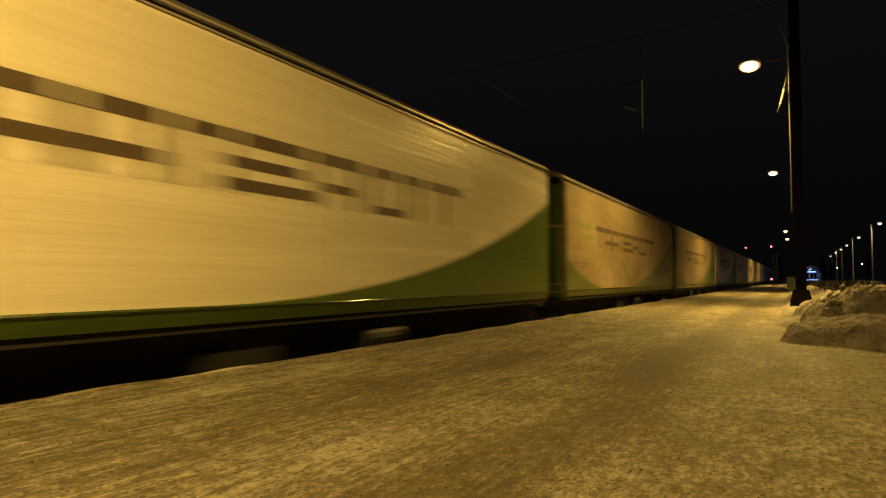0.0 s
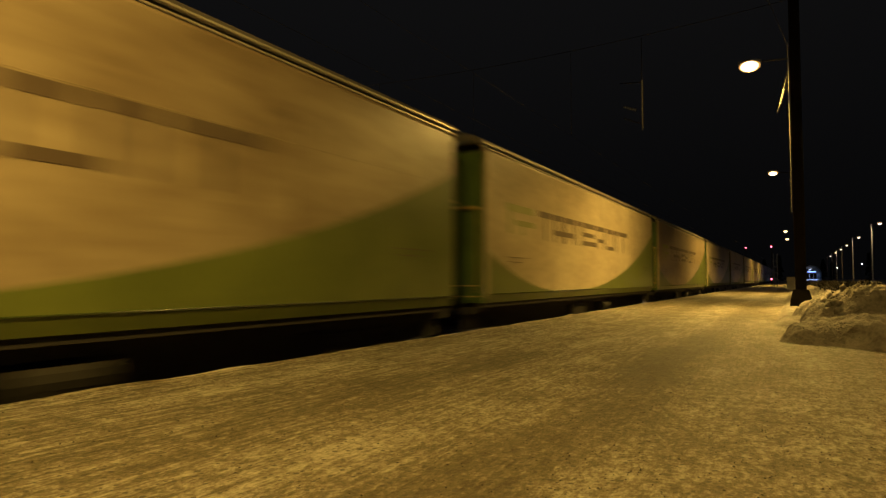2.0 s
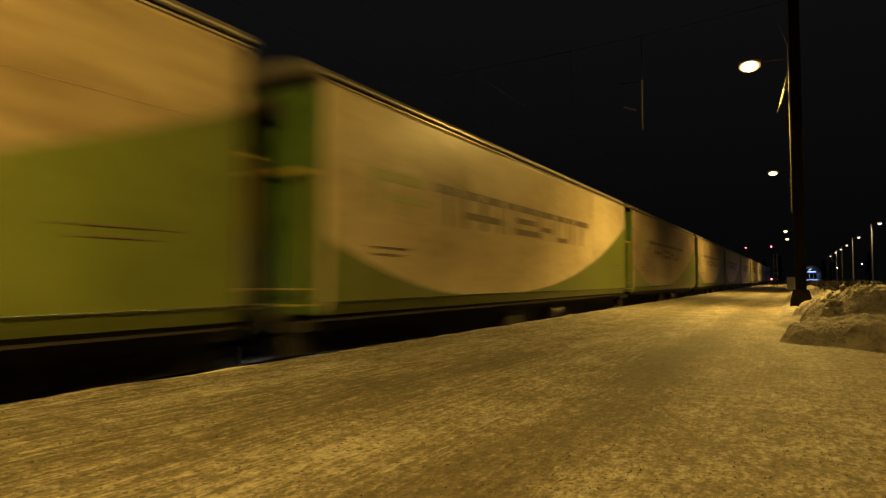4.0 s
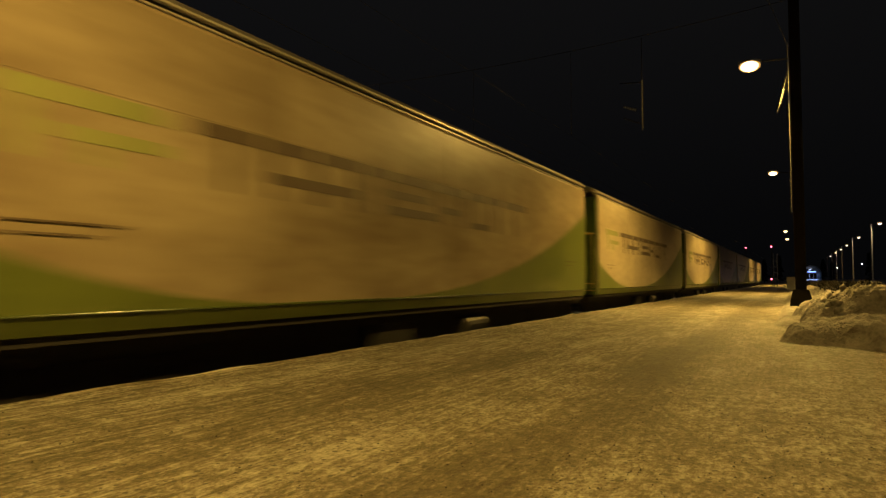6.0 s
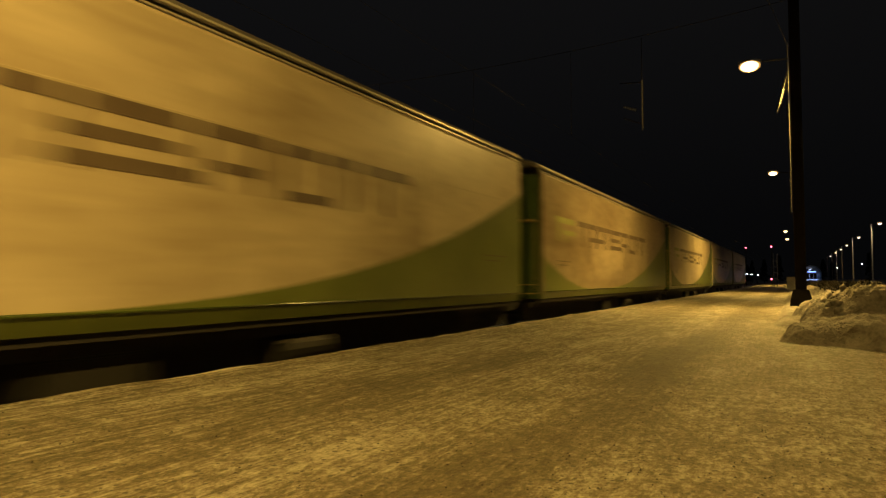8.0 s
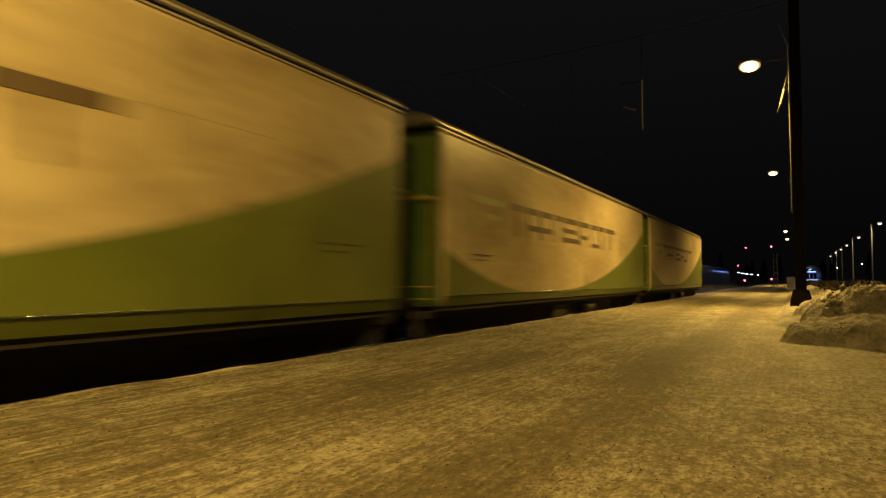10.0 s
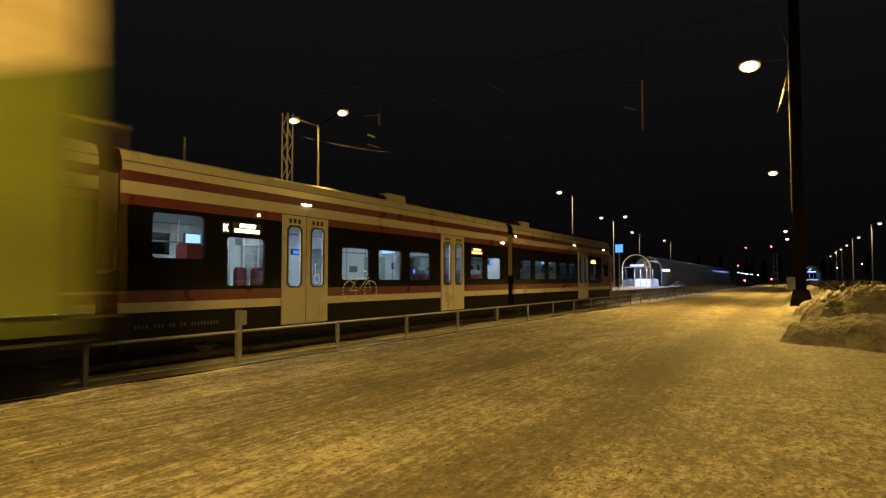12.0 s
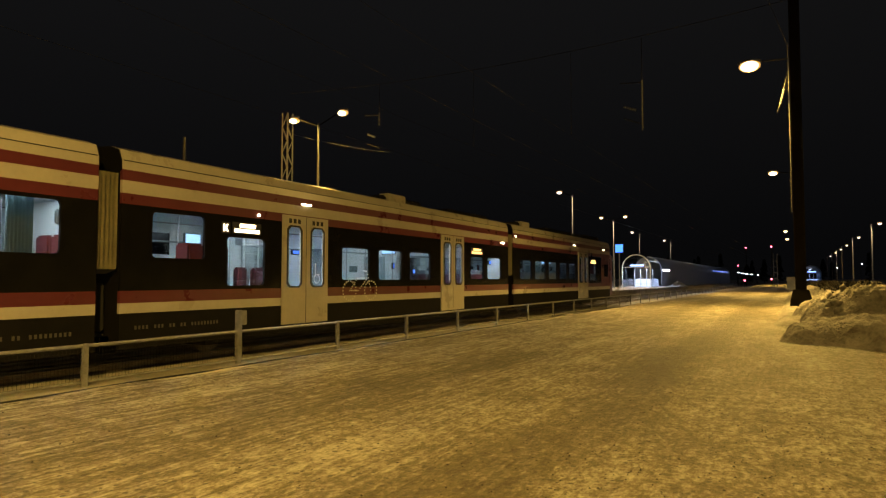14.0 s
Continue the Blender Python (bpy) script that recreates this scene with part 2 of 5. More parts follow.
# ---------------------------------------------------------------- mesh helpers
def box(bm, x0, x1, y0, y1, z0, z1, bevel=0.0):
    vs = [bm.verts.new((x, y, z)) for x in (x0, x1) for y in (y0, y1) for z in (z0, z1)]
    for f in ((0, 1, 3, 2), (4, 6, 7, 5), (0, 4, 5, 1), (2, 3, 7, 6), (0, 2, 6, 4), (1, 5, 7, 3)):
        bm.faces.new([vs[i] for i in f])
    if bevel:
        es = list({e for v in vs for e in v.link_edges})
        bmesh.ops.bevel(bm, geom=es, offset=bevel, segments=2, affect="EDGES")
    return bm


def tube(bm, a, b, r0, r1=None, n=10):
    """A capped round bar from a to b."""
    a, b = Vector(a), Vector(b)
    r1 = r0 if r1 is None else r1
    q = (b - a).to_track_quat("Z", "Y")
    rings = []
    for p, r in ((a, r0), (b, r1)):
        rings.append([bm.verts.new(p + q @ Vector((r * math.cos(2 * math.pi * i / n), r * math.sin(2 * math.pi * i / n), 0))) for i in range(n)])
    for i in range(n):
        bm.faces.new((rings[0][i], rings[0][(i + 1) % n], rings[1][(i + 1) % n], rings[1][i]))
    bm.faces.new(rings[0][::-1])
    bm.faces.new(rings[1])
    return bm


def prism(bm, profile, y0, y1):
    """A closed x-z outline swept along y."""
    a = [bm.verts.new((x, y0, z)) for x, z in profile]
    b = [bm.verts.new((x, y1, z)) for x, z in profile]
    n = len(profile)
    for i in range(n):
        bm.faces.new((a[i], a[(i + 1) % n], b[(i + 1) % n], b[i]))
    bm.faces.new(a[::-1])
    bm.faces.new(b)
    return bm


def plate(bm, outline, x0, x1):
    """A closed y-z outline given thickness along x."""
    a = [bm.verts.new((x0, y, z)) for y, z in outline]
    b = [bm.verts.new((x1, y, z)) for y, z in outline]
    n = len(outline)
    for i in range(n):
        bm.faces.new((a[i], a[(i + 1) % n], b[(i + 1) % n], b[i]))
    bm.faces.new(a[::-1])
    bm.faces.new(b)
    return bm


def ring(bm, c, r, w, x0, x1, n=20, a0=0.0, a1=2 * math.pi):
    """A flat ring in the y-z plane, thick along x."""
    full = abs(a1 - a0 - 2 * math.pi) < 1e-6
    m = n if full else n + 1
    loops = []
    for rr, x in ((r, x0), (r, x1), (r - w, x1), (r - w, x0)):
        loops.append([bm.verts.new((x, c[0] + rr * math.cos(a0 + (a1 - a0) * i / n), c[1] + rr * math.sin(a0 + (a1 - a0) * i / n))) for i in range(m)])
    for k in range(4):
        p, q = loops[k], loops[(k + 1) % 4]
        for i in range(n):
            bm.faces.new((p[i], p[(i + 1) % m], q[(i + 1) % m], q[i]))
    if not full:
        bm.faces.new([lp[0] for lp in loops])
        bm.faces.new([lp[-1] for lp in loops][::-1])
    return bm


def mesh_of(name, bm, mat, smooth=False):
    bmesh.ops.recalc_face_normals(bm, faces=bm.faces)
    me = bpy.data.meshes.new(name)
    bm.to_mesh(me)
    bm.free()
    me.materials.append(mat)
    if smooth:
        for p in me.polygons:
            p.use_smooth = True
    return me


def part(name, bm, mat, parent=None, label="", smooth=False):
    ob = new(name, mesh_of(name, bm, mat, smooth))
    if parent:
        ob.parent = parent
    if label:
        ob["label"] = label
    return ob


def thing(name, label, category, m=None, group="", kind=""):
    ob = new(name)
    ob.empty_display_size = 0.2
    if m:
        ob.matrix_world = m
    return tagged(ob, label, category, group, kind)


def B():
    return bmesh.new()


# ---------------------------------------------------------------- ground, platform, tracks
def ground():
    bm = B()
    xs = [-2500, -600, -150, -60, -30, -16, -10.9, -9.6, -6.2, -5.0, 20, 60, 200, 600, 2500]
    ys = [-2500, -400, -60] + [i * 4 for i in range(-10, 60)] + [300, 500, 900, 4500]
    grid = [[bm.verts.new((x, y, GROUND - 0.04 * (0.5 + 0.5 * math.sin(y * 1.7 + x)))) for y in ys] for x in xs]
    for i in range(len(xs) - 1):
        for j in range(len(ys) - 1):
            bm.faces.new((grid[i][j], grid[i + 1][j], grid[i + 1][j + 1], grid[i][j + 1]))
    ob = part("ground", bm, FIELD, None, "snow-covered ground stretching away to the dark horizon")
    tagged(ob, kind="structure", category="ground")


def platform():
    bm = B()
    ys, y = [-45.0], -45.0
    while y < 235:
        y += 0.11 if 1.5 < y < 16 else (0.3 if 0 < y < 45 else 3.0)
        ys.append(y)
    xs, x = [EDGE], EDGE
    while x < 3.4:
        x += 0.12 if x < 3.0 else 1.2
        xs.append(x)
    grid = []
    for i, x in enumerate(xs):
        col = []
        for y in ys:
            z = 0.016 * noise.noise((x * 1.4, y * 0.35, 0)) + 0.009 * noise.noise((x * 4.5, y * 1.6, 3)) + 0.004 * noise.noise((x * 11, y * 6, 5))
            dx = 0.0
            if i < 3:
                z += 0.012 * (3 - i) * max(0, noise.noise((9, y * 0.9, 1)) + 0.35)
                dx = -0.05 * noise.noise((4, y * 1.3, 2)) if i == 0 else 0
            col.append(bm.verts.new((x + dx, y, z)))
        grid.append(col)
    for i in range(len(xs) - 1):
        for j in range(len(ys) - 1):
            bm.faces.new((grid[i][j], grid[i + 1][j], grid[i + 1][j + 1], grid[i][j + 1]))
    top = part("platform", bm, SNOW, None, "wide platform under packed, gritted, sodium-lit snow", smooth=True)
    tagged(top, kind="structure", category="platform")
    bm = B()
    y = -45.0
    box(bm, EDGE + 0.07, EDGE + 0.45, -45, 235, GROUND - 0.1, -0.075)
    box(bm, 2.9, 3.3, -45, 235, GROUND - 0.1, -0.075)
    part("platform_edge_wall", bm, CONCRETE, top)


def island_platform():
    bm = B()
    prism(bm, [(-15.0, GROUND - 0.1), (-15.0, -0.02), (-15.15, 0.03), (-24.7, 0.03), (-24.85, -0.02), (-24.85, GROUND - 0.1)], -30, 260)
    tagged(part("island_platform", bm, SNOW, None, "snowy island platform beyond the far track"), kind="structure", category="platform")


def track(x, name, label):
    tr = thing(name, label, "railway track", pose(x, 0, 0), kind="structure")
    prof = [(-0.07, 0), (0.07, 0), (0.07, 0.015), (0.012, 0.04), (0.012, 0.115), (0.036, 0.13), (0.036, 0.165), (-0.036, 0.165), (-0.036, 0.13), (-0.012, 0.115), (-0.012, 0.04), (-0.07, 0.015)]
    for s in (-0.798, 0.798):
        bm = B()
        prism(bm, [(px + s, pz + RAIL - 0.165) for px, pz in prof], -60, 420)
        part("rail", bm, RAIL_STEEL, tr)
    bm = B()
    prism(bm, [(-1.9, GROUND - 0.06), (-1.35, RAIL - 0.20), (1.35, RAIL - 0.20), (1.9, GROUND - 0.06)], -60, 420)
    part("ballast_bed", bm, BALLAST, tr, "dark ballast with trodden snow")
    bm = B()
    box(bm, -1.3, 1.3, -0.13, 0.13, RAIL - 0.3, RAIL - 0.17)
    me = mesh_of("sleeper", bm, CONCRETE)
    for i in range(150):
        ob = new("sleeper", me)
        ob.parent = tr
        ob.location = (0, 4 + i * 0.61, 0)


def snow_strip():
    """Trodden snow between the two tracks, under the fence."""
    bm = B()
    ys = [-30 + i * 0.4 for i in range(520)]
    prof = [(-12.0, -0.1), (-11.85, 0.0), (-11.4, 0.035), (-11.0, 0.03), (-10.6, 0.02), (-10.3, 0.045), (-10.05, 0.05), (-9.8, 0.03), (-9.5, -0.02), (-9.25, -0.1)]
    cols = [[bm.verts.new((x + 0.08 * noise.noise((x, y * 0.7, 8)), y, -0.74 + h + 0.05 * noise.noise((x * 2, y * 0.8, 4)))) for y in ys] for x, h in prof]
    for i in range(len(prof) - 1):
        for j in range(len(ys) - 1):
            bm.faces.new((cols[i][j], cols[i + 1][j], cols[i + 1][j + 1], cols[i][j + 1]))
    tagged(part("snow_strip", bm, RIM, None, "strip of trodden snow under the fence between tracks", smooth=True), kind="structure", category="snow")


def snow_bank():
    bm = B()
    xs = [-0.75 + i * 0.05 for i in range(70)] + [2.8 + i * 0.3 for i in range(14)]
    ys = [11.0 + j * 0.06 for j in range(160)] + [20.65 + j * 0.2 for j in range(28)] + [26.4 + j * 0.6 for j in range(60)]

    def sm(a, b, t):
        t = min(max((t - a) / (b - a), 0), 1)
        return t * t * (3 - 2 * t)

    def crag(x, y, f, seed):
        return 1 - 2 * abs(noise.noise((x * f, y * f, seed)))

    def h(x, y):
        edge = 0.22 * noise.noise((x * 1.7, 0, 1)) + 0.10 * noise.noise((x * 5, 0, 4))
        front = sm(12.05 - 0.42 * x + edge, 12.42 - 0.35 * x + edge, y)
        left = sm(-0.30, -0.02, x + 0.26 * noise.noise((y * 1.9, 3, 0)) + 0.06 * noise.noise((y * 6, 3, 5)) - 0.28 * sm(13.6, 15.0, y))
        block = (0.25 + 0.20 * sm(0.0, 1.5, x)) * front * left
        back = sm(14.1, 14.8, y) * (1 - 0.55 * sm(18, 22, y))
        ridge = (0.10 + 0.22 * sm(0.5, 1.1, x)) * back * sm(0.12, 0.42, x + 0.22 * noise.noise((y * 0.9, 7, 0)))
        lumps = (0.08 * crag(x, y, 2.6, 5) + 0.12 * crag(x, y, 4.2, 9) + 0.05 * crag(x, y, 8.5, 3) + 0.03 * noise.noise((x * 14, y * 14, 2)) - 0.05) * back * left
        fine = (0.10 * noise.noise((x * 2.6, y * 2.6, 1)) + 0.075 * crag(x, y, 4.5, 4) - 0.03 + 0.022 * noise.noise((x * 14, y * 14, 4))) * front * left
        berm = 0.17 * sm(-0.6, -0.2, x) * (1 - sm(0.0, 0.35, x)) * sm(15.5, 17, y) * (0.7 + noise.noise((1, y * 1.2, 6)))
        return max(block + ridge + lumps + fine, berm * (1 - sm(60, 62, y))) - 0.03

    grid = [[bm.verts.new((x, y, h(x, y))) for y in ys] for x in xs]
    for i in range(len(xs) - 1):
        for j in range(len(ys) - 1):
            bm.faces.new((grid[i][j], grid[i + 1][j], grid[i + 1][j + 1], grid[i][j + 1]))
    rnd = random.Random(11)
    for k in range(120):
        cx, cy = rnd.uniform(0.5, 3.2), rnd.uniform(14.2, 17.5)
        r = rnd.uniform(0.03, 0.11)
        m = pose(cx, cy, h(cx, cy) + 0.15 * r, rnd.uniform(0, 90), rnd.uniform(0, 90), rnd.uniform(0, 90)) @ Matrix.Diagonal((rnd.uniform(0.7, 1.3), rnd.uniform(0.7, 1.3), rnd.uniform(0.6, 1.0), 1))
        got = bmesh.ops.create_icosphere(bm, subdivisions=1, radius=r, matrix=m)
        for v in got["verts"]:
            v.co += Vector((rnd.uniform(-1, 1), rnd.uniform(-1, 1), rnd.uniform(-1, 1))) * r * 0.38
    verts, faces = [], []
    for k in range(170):
        cx, cy = rnd.gauss(0.62, 0.16) if k % 4 else rnd.uniform(-0.1, 2.0), 0
        cy = 12.1 - 0.4 * cx + rnd.uniform(0.05, 0.75)
        r, b = rnd.uniform(0.004, 0.011), len(verts)
        z = h(cx, cy)
        verts += [(cx + r * math.cos(i * 1.57 + k), cy + r * math.sin(i * 1.57 + k), h(cx + r * math.cos(i * 1.57 + k), cy + r * math.sin(i * 1.57 + k)) - 0.003) for i in range(4)] + [(cx, cy - 0.4 * r, z + 0.8 * r)]
        faces += [(b, b + 1, b + 4), (b + 1, b + 2, b + 4), (b + 2, b + 3, b + 4), (b + 3, b, b + 4)]
    me = bpy.data.meshes.new("bank_grit")
    me.from_pydata(verts, [], faces)
    me.materials.append(GRIT)
    tagged(new("bank_grit", me), "dark grit and twig crumbs stuck in the snow bank", "grit", kind="stuff")
    tagged(part("snow_bank", bm, BANK, None, "ploughed bank of old dirty snow beside the platform", smooth=True), "", "snow bank", kind="stuff")


def edge_snow():
    """Clean crusted rim of snow along the platform edge."""
    bm = B()
    prof = [(-0.03, -0.05), (-0.02, 0.010), (0.012, 0.022), (0.035, 0.016), (0.062, -0.02)]
    ys = [-20 + i * 0.16 for i in range(520)]
    cols = []
    for k, (dx, dz) in enumerate(prof):
        col = []
        for y in ys:
            f = 0.45 + 0.9 * noise.noise((3, y * 0.85, 1)) + 0.8 * noise.noise((1, y * 2.3, k * 0.6))
            col.append(bm.verts.new((EDGE + dx * (0.7 + 0.6 * max(f, 0)) + 0.03 * noise.noise((2, y * 1.9, 9)), y, dz * max(f, 0.1) if dz > 0 else dz)))
        cols.append(col)
    for a, b in zip(cols, cols[1:]):
        for j in range(len(ys) - 1):
            bm.faces.new((a[j], b[j], b[j + 1], a[j + 1]))
    tagged(part("edge_snow", bm, RIM, None, "crusted rim of paler snow along the platform edge", smooth=True), "", "snow", kind="stuff")


def crumbs():
    """Loose snow crumbs and dark grit on the platform."""
    rnd = random.Random(5)
    for name, mat, count, lo, hi, label in (("snow_crumbs", SNOW, 700, 0.004, 0.012, "loose crumbs of crusted snow on the platform"), ("grit", GRIT, 3600, 0.005, 0.011, "dark sanding grit scattered on the platform")):
        verts, faces = [], []
        for k in range(count):
            y = 1.8 + 14 * rnd.random() ** 1.6
            x = rnd.gauss(-0.7, 0.6) if k % 3 == 0 else rnd.uniform(EDGE + 0.1, 2.5)
            if y > 11.5 and x > -0.4:
                continue
            r = rnd.uniform(lo, hi)
            z = 0.016 * noise.noise((x * 1.4, y * 0.35, 0)) + 0.009 * noise.noise((x * 4.5, y * 1.6, 3))
            b = len(verts)
            a = rnd.uniform(0, 6.28)
            for i in range(4):
                rr = r * rnd.uniform(0.7, 1.3)
                verts.append((x + rr * math.cos(a + i * 1.57), y + rr * math.sin(a + i * 1.57), z - 0.002))
            verts.append((x + rnd.uniform(-0.3, 0.3) * r, y, z + r * rnd.uniform(0.35, 0.7)))
            faces += [(b, b + 1, b + 4), (b + 1, b + 2, b + 4), (b + 2, b + 3, b + 4), (b + 3, b, b + 4)]
        me = bpy.data.meshes.new(name)
        me.from_pydata(verts, [], faces)
        me.materials.append(mat)
        tagged(new(name, me), label, "snow" if name == "snow_crumbs" else "grit", kind="stuff")


def fence():
    step, first, count = 3.27, 6.26 - 2 * 3.27, 42
    fe = thing("fence", "low galvanised steel fence with wire mesh between the tracks", "fence", pose(FENCE_X, 0, 0))
    post = mesh_of("post", box(B(), -0.035, 0.035, -0.05, 0.05, -0.95, 0.02, 0.008), STEEL)
    bm = B()
    tube(bm, (0, 0.05, -0.015), (0, step - 0.05, -0.015), 0.03, n=8)
    tube(bm, (0, 0.05, -0.60), (0, step - 0.05, -0.60), 0.02, n=6)
    rail = mesh_of("top_rail", bm, STEEL)
    bm = B()
    for i in range(1, 54):
        y = i * step / 54
        box(bm, -0.002, 0.002, y - 0.002, y + 0.002, -0.60, -0.03)
    for i in range(9):
        z = -0.58 + i * 0.065
        box(bm, -0.002, 0.002, 0.05, step - 0.05, z, z + 0.005)
    net = mesh_of("wire_mesh", bm, WIRE)
    for i in range(count):
        for name, me in (("post", post), ("top_rail", rail)) + ((("wire_mesh", net),) if i < 14 else ()):
            ob = new(name, me)
            ob.parent = fe
            ob.location = (0, first + i * step, 0)
    bm = B()
    box(bm, -0.05, 0.05, -0.06, 0.06, -0.6, 0.43, 0.01)
    box(bm, 0.055, 0.075, -0.04, 0.16, 0.12, 0.42, 0.008)
    tall = part("tall_post", bm, STEEL, fe, "taller fence post with a small plate")
    tall.location = (0.0, first + 3 * step, 0)


ground()
platform()
island_platform()
track(NEAR_TRACK, "track_near", "near railway track in dark ballast and snow")
track(FAR_TRACK, "track_far", "far railway track in dark ballast and snow")
snow_strip()
snow_bank()
edge_snow()
crumbs()
def ground_cable():
    """Black cable lying along the snow under the fence."""
    bm = B()
    pts = [Vector((-9.82 + 0.09 * noise.noise((1, y * 0.35, 2)), y, -0.665 + 0.03 * noise.noise((5, y * 0.5, 1)))) for y in [-6 + i * 0.5 for i in range(110)]]
    rings = [[bm.verts.new(q + Vector((0.016 * math.cos(k * 1.0472), 0, 0.016 * math.sin(k * 1.0472)))) for k in range(6)] for q in pts]
    for u, v in zip(rings, rings[1:]):
        for k in range(6):
            bm.faces.new((u[k], u[(k + 1) % 6], v[(k + 1) % 6], v[k]))
    tagged(part("cable", bm, RUBBER, None, smooth=True), "black cable lying on the trodden snow under the fence", "cable")


fence()
ground_cable()


# ---------------------------------------------------------------- freight wagons
BODY_L = 19.80
HALF = 1.60
BOT, TOP = 1.06, 4.74       # above rail
KNEE, TUCK = 1.27, 0.085    # below the knee the wall leans in


def swoosh_height(d):
    """Upper edge of the green field, d metres ahead of the rear coupling line, above rail."""
    rear = 0.0163 * max(13.5 - d, 0) ** 2
    front = 0.036 * max(d - 15.3, 0) ** 2
    return 1.28 + rear + front


def wagon(paint, field, label):
    """Sliding-wall wagon; origin on the rail at its middle, it runs towards -y."""
    w = thing("freight_wagon", label, "freight wagon", group="wagons of the passing train")
    h = BODY_L / 2
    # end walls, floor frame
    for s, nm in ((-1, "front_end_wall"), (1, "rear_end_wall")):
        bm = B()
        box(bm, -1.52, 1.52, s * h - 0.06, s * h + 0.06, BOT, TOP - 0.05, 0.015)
        end = part(nm, bm, SHADED_END_GREEN, w)
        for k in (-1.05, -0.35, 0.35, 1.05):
            part("rib", box(B(), k - 0.05, k + 0.05, s * (h + 0.11) - 0.05, s * (h + 0.11) + 0.05, BOT, TOP - 0.4, 0.01), SHADED_END_GREEN, end)
        part("roof_end_shade", box(B(), -1.2, 0.85, s * (h + 0.19) - 0.03, s * (h + 0.19) + 0.03, TOP - 0.62, TOP - 0.18, 0.02), UNDER, end)
        bm = B()
        for z, r in ((1.22, 0.014), (1.47, 0.014), (3.31, 0.034)):
            tube(bm, (-1.5, s * (h + 0.24), z), (1.5, s * (h + 0.24), z), r, n=8)
        for x in (-1.4, 1.45):
            tube(bm, (x, s * (h + 0.24), 1.3), (x, s * (h + 0.24), 3.31), 0.014, n=6)
            tube(bm, (x, s * h, 3.31), (x, s * (h + 0.24), 3.31), 0.014, n=6)
        part("handrail", bm, YELLOW, w, "yellow end handrail")
    # sliding walls on both sides
    n = 4
    for side in (-1, 1):
        for i in range(n):
            y0, y1 = -h + 0.05 + i * (BODY_L - 0.1) / n + 0.008, -h + 0.05 + (i + 1) * (BODY_L - 0.1) / n - 0.008
            bm = B()
            bow = 0.012
            outer = [(1.45, BOT), (HALF - TUCK, BOT), (HALF, KNEE), (HALF + bow, 2.6), (HALF + bow, 3.5), (HALF, TOP - 0.06), (HALF - 0.03, TOP), (1.50, TOP)]
            prism(bm, [(side * x, z) for x, z in outer], y0, y1)
            part("sliding_wall", bm, paint, w)
        bm = B()
        # long raised bead and lower rail
        box(bm, side * (HALF + 0.008), side * (HALF + 0.0145), -h + 0.1, h - 0.1, 3.60, 3.606)
        part("bead", bm, paint, w)
        bm = B()
        prism(bm, [(side * x, z) for x, z in ((1.38, BOT - 0.10), (HALF - 0.12, BOT - 0.10), (HALF - 0.11, BOT - 0.008), (1.38, BOT - 0.008))], -h, h)
        part("lower_rail", bm, UNDER, w)
        # sloped glossy lip along the knee, added to catch the lamp's highlight
        bm = B()
        lip = [(-0.012, -0.02), (0.026, -0.02), (0.029, -0.012), (0.021, 0.006), (0.012, 0.023), (0.002, 0.039), (-0.012, 0.045)]
        prism(bm, [(side * (HALF + 0.55 * x), KNEE + 0.55 * z) for x, z in lip], -h + 0.1, h - 0.1)
        part("highlight_lip", bm, GLOSS_GREEN, w, "glossy green lip added to catch the lamp's highlight", smooth=True)
        # green field, a skin just proud of the wall
        bm = B()
        pts = [i * BODY_L / 60 for i in range(61)]
        rows = []
        for q in pts:
            zt = swoosh_height(BODY_L - q + (PITCH - BODY_L) / 2)
            y = q - h
            y = max(min(y, h - 0.06), -h + 0.06)
            rows.append((y, zt))
        for (ya, za), (yb, zb) in zip(rows, rows[1:]):
            if yb - ya < 1e-4:
                continue
            for zlo, zhi_a, zhi_b in ((BOT + 0.003, min(za, KNEE), min(zb, KNEE)), (KNEE, min(max(za, KNEE), 2.6), min(max(zb, KNEE), 2.6)), (2.6, max(za, 2.6), max(zb, 2.6))):
                if zhi_a - zlo < 1e-4 and zhi_b - zlo < 1e-4:
                    continue

                def wx(z):
                    return side * (HALF + 0.005 - TUCK * max(KNEE - z, 0) / (KNEE - BOT) + bow * min(max((z - KNEE) / (2.6 - KNEE), 0), 1))
                v = [bm.verts.new((wx(z), y, z)) for y, z in ((ya, zlo), (yb, zlo), (yb, zhi_b), (ya, zhi_a))]
                bm.faces.new(v)
        bmesh.ops.remove_doubles(bm, verts=bm.verts, dist=1e-4)
        geo = bmesh.ops.extrude_face_region(bm, geom=bm.faces[:])
        bmesh.ops.translate(bm, verts=[g for g in geo["geom"] if isinstance(g, bmesh.types.BMVert)], vec=(side * 0.004, 0, 0))
        part("green_field", bm, field, w)
        # word mark as plain bars: d0, d1 (metres ahead of the rear coupling line), z0, z1
        bars = [(6.15, 7.6, 3.40, 3.58), (7.78, 8.55, 3.41, 3.58), (8.7, 9.55, 3.40, 3.575), (9.75, 11.0, 3.40, 3.58), (11.12, 12.5, 3.40, 3.58), (12.62, 13.4, 3.41, 3.575), (13.55, 14.65, 3.40, 3.58), (14.78, 15.75, 3.40, 3.58), (15.85, 16.95, 3.40, 3.58)]
        bars += [(13.6, 15.7, 2.95, 3.11), (11.25, 12.75, 3.09, 3.24), (11.0, 12.8, 2.79, 2.95), (9.9, 10.75, 2.98, 3.12), (8.4, 9.5, 2.76, 2.90)]
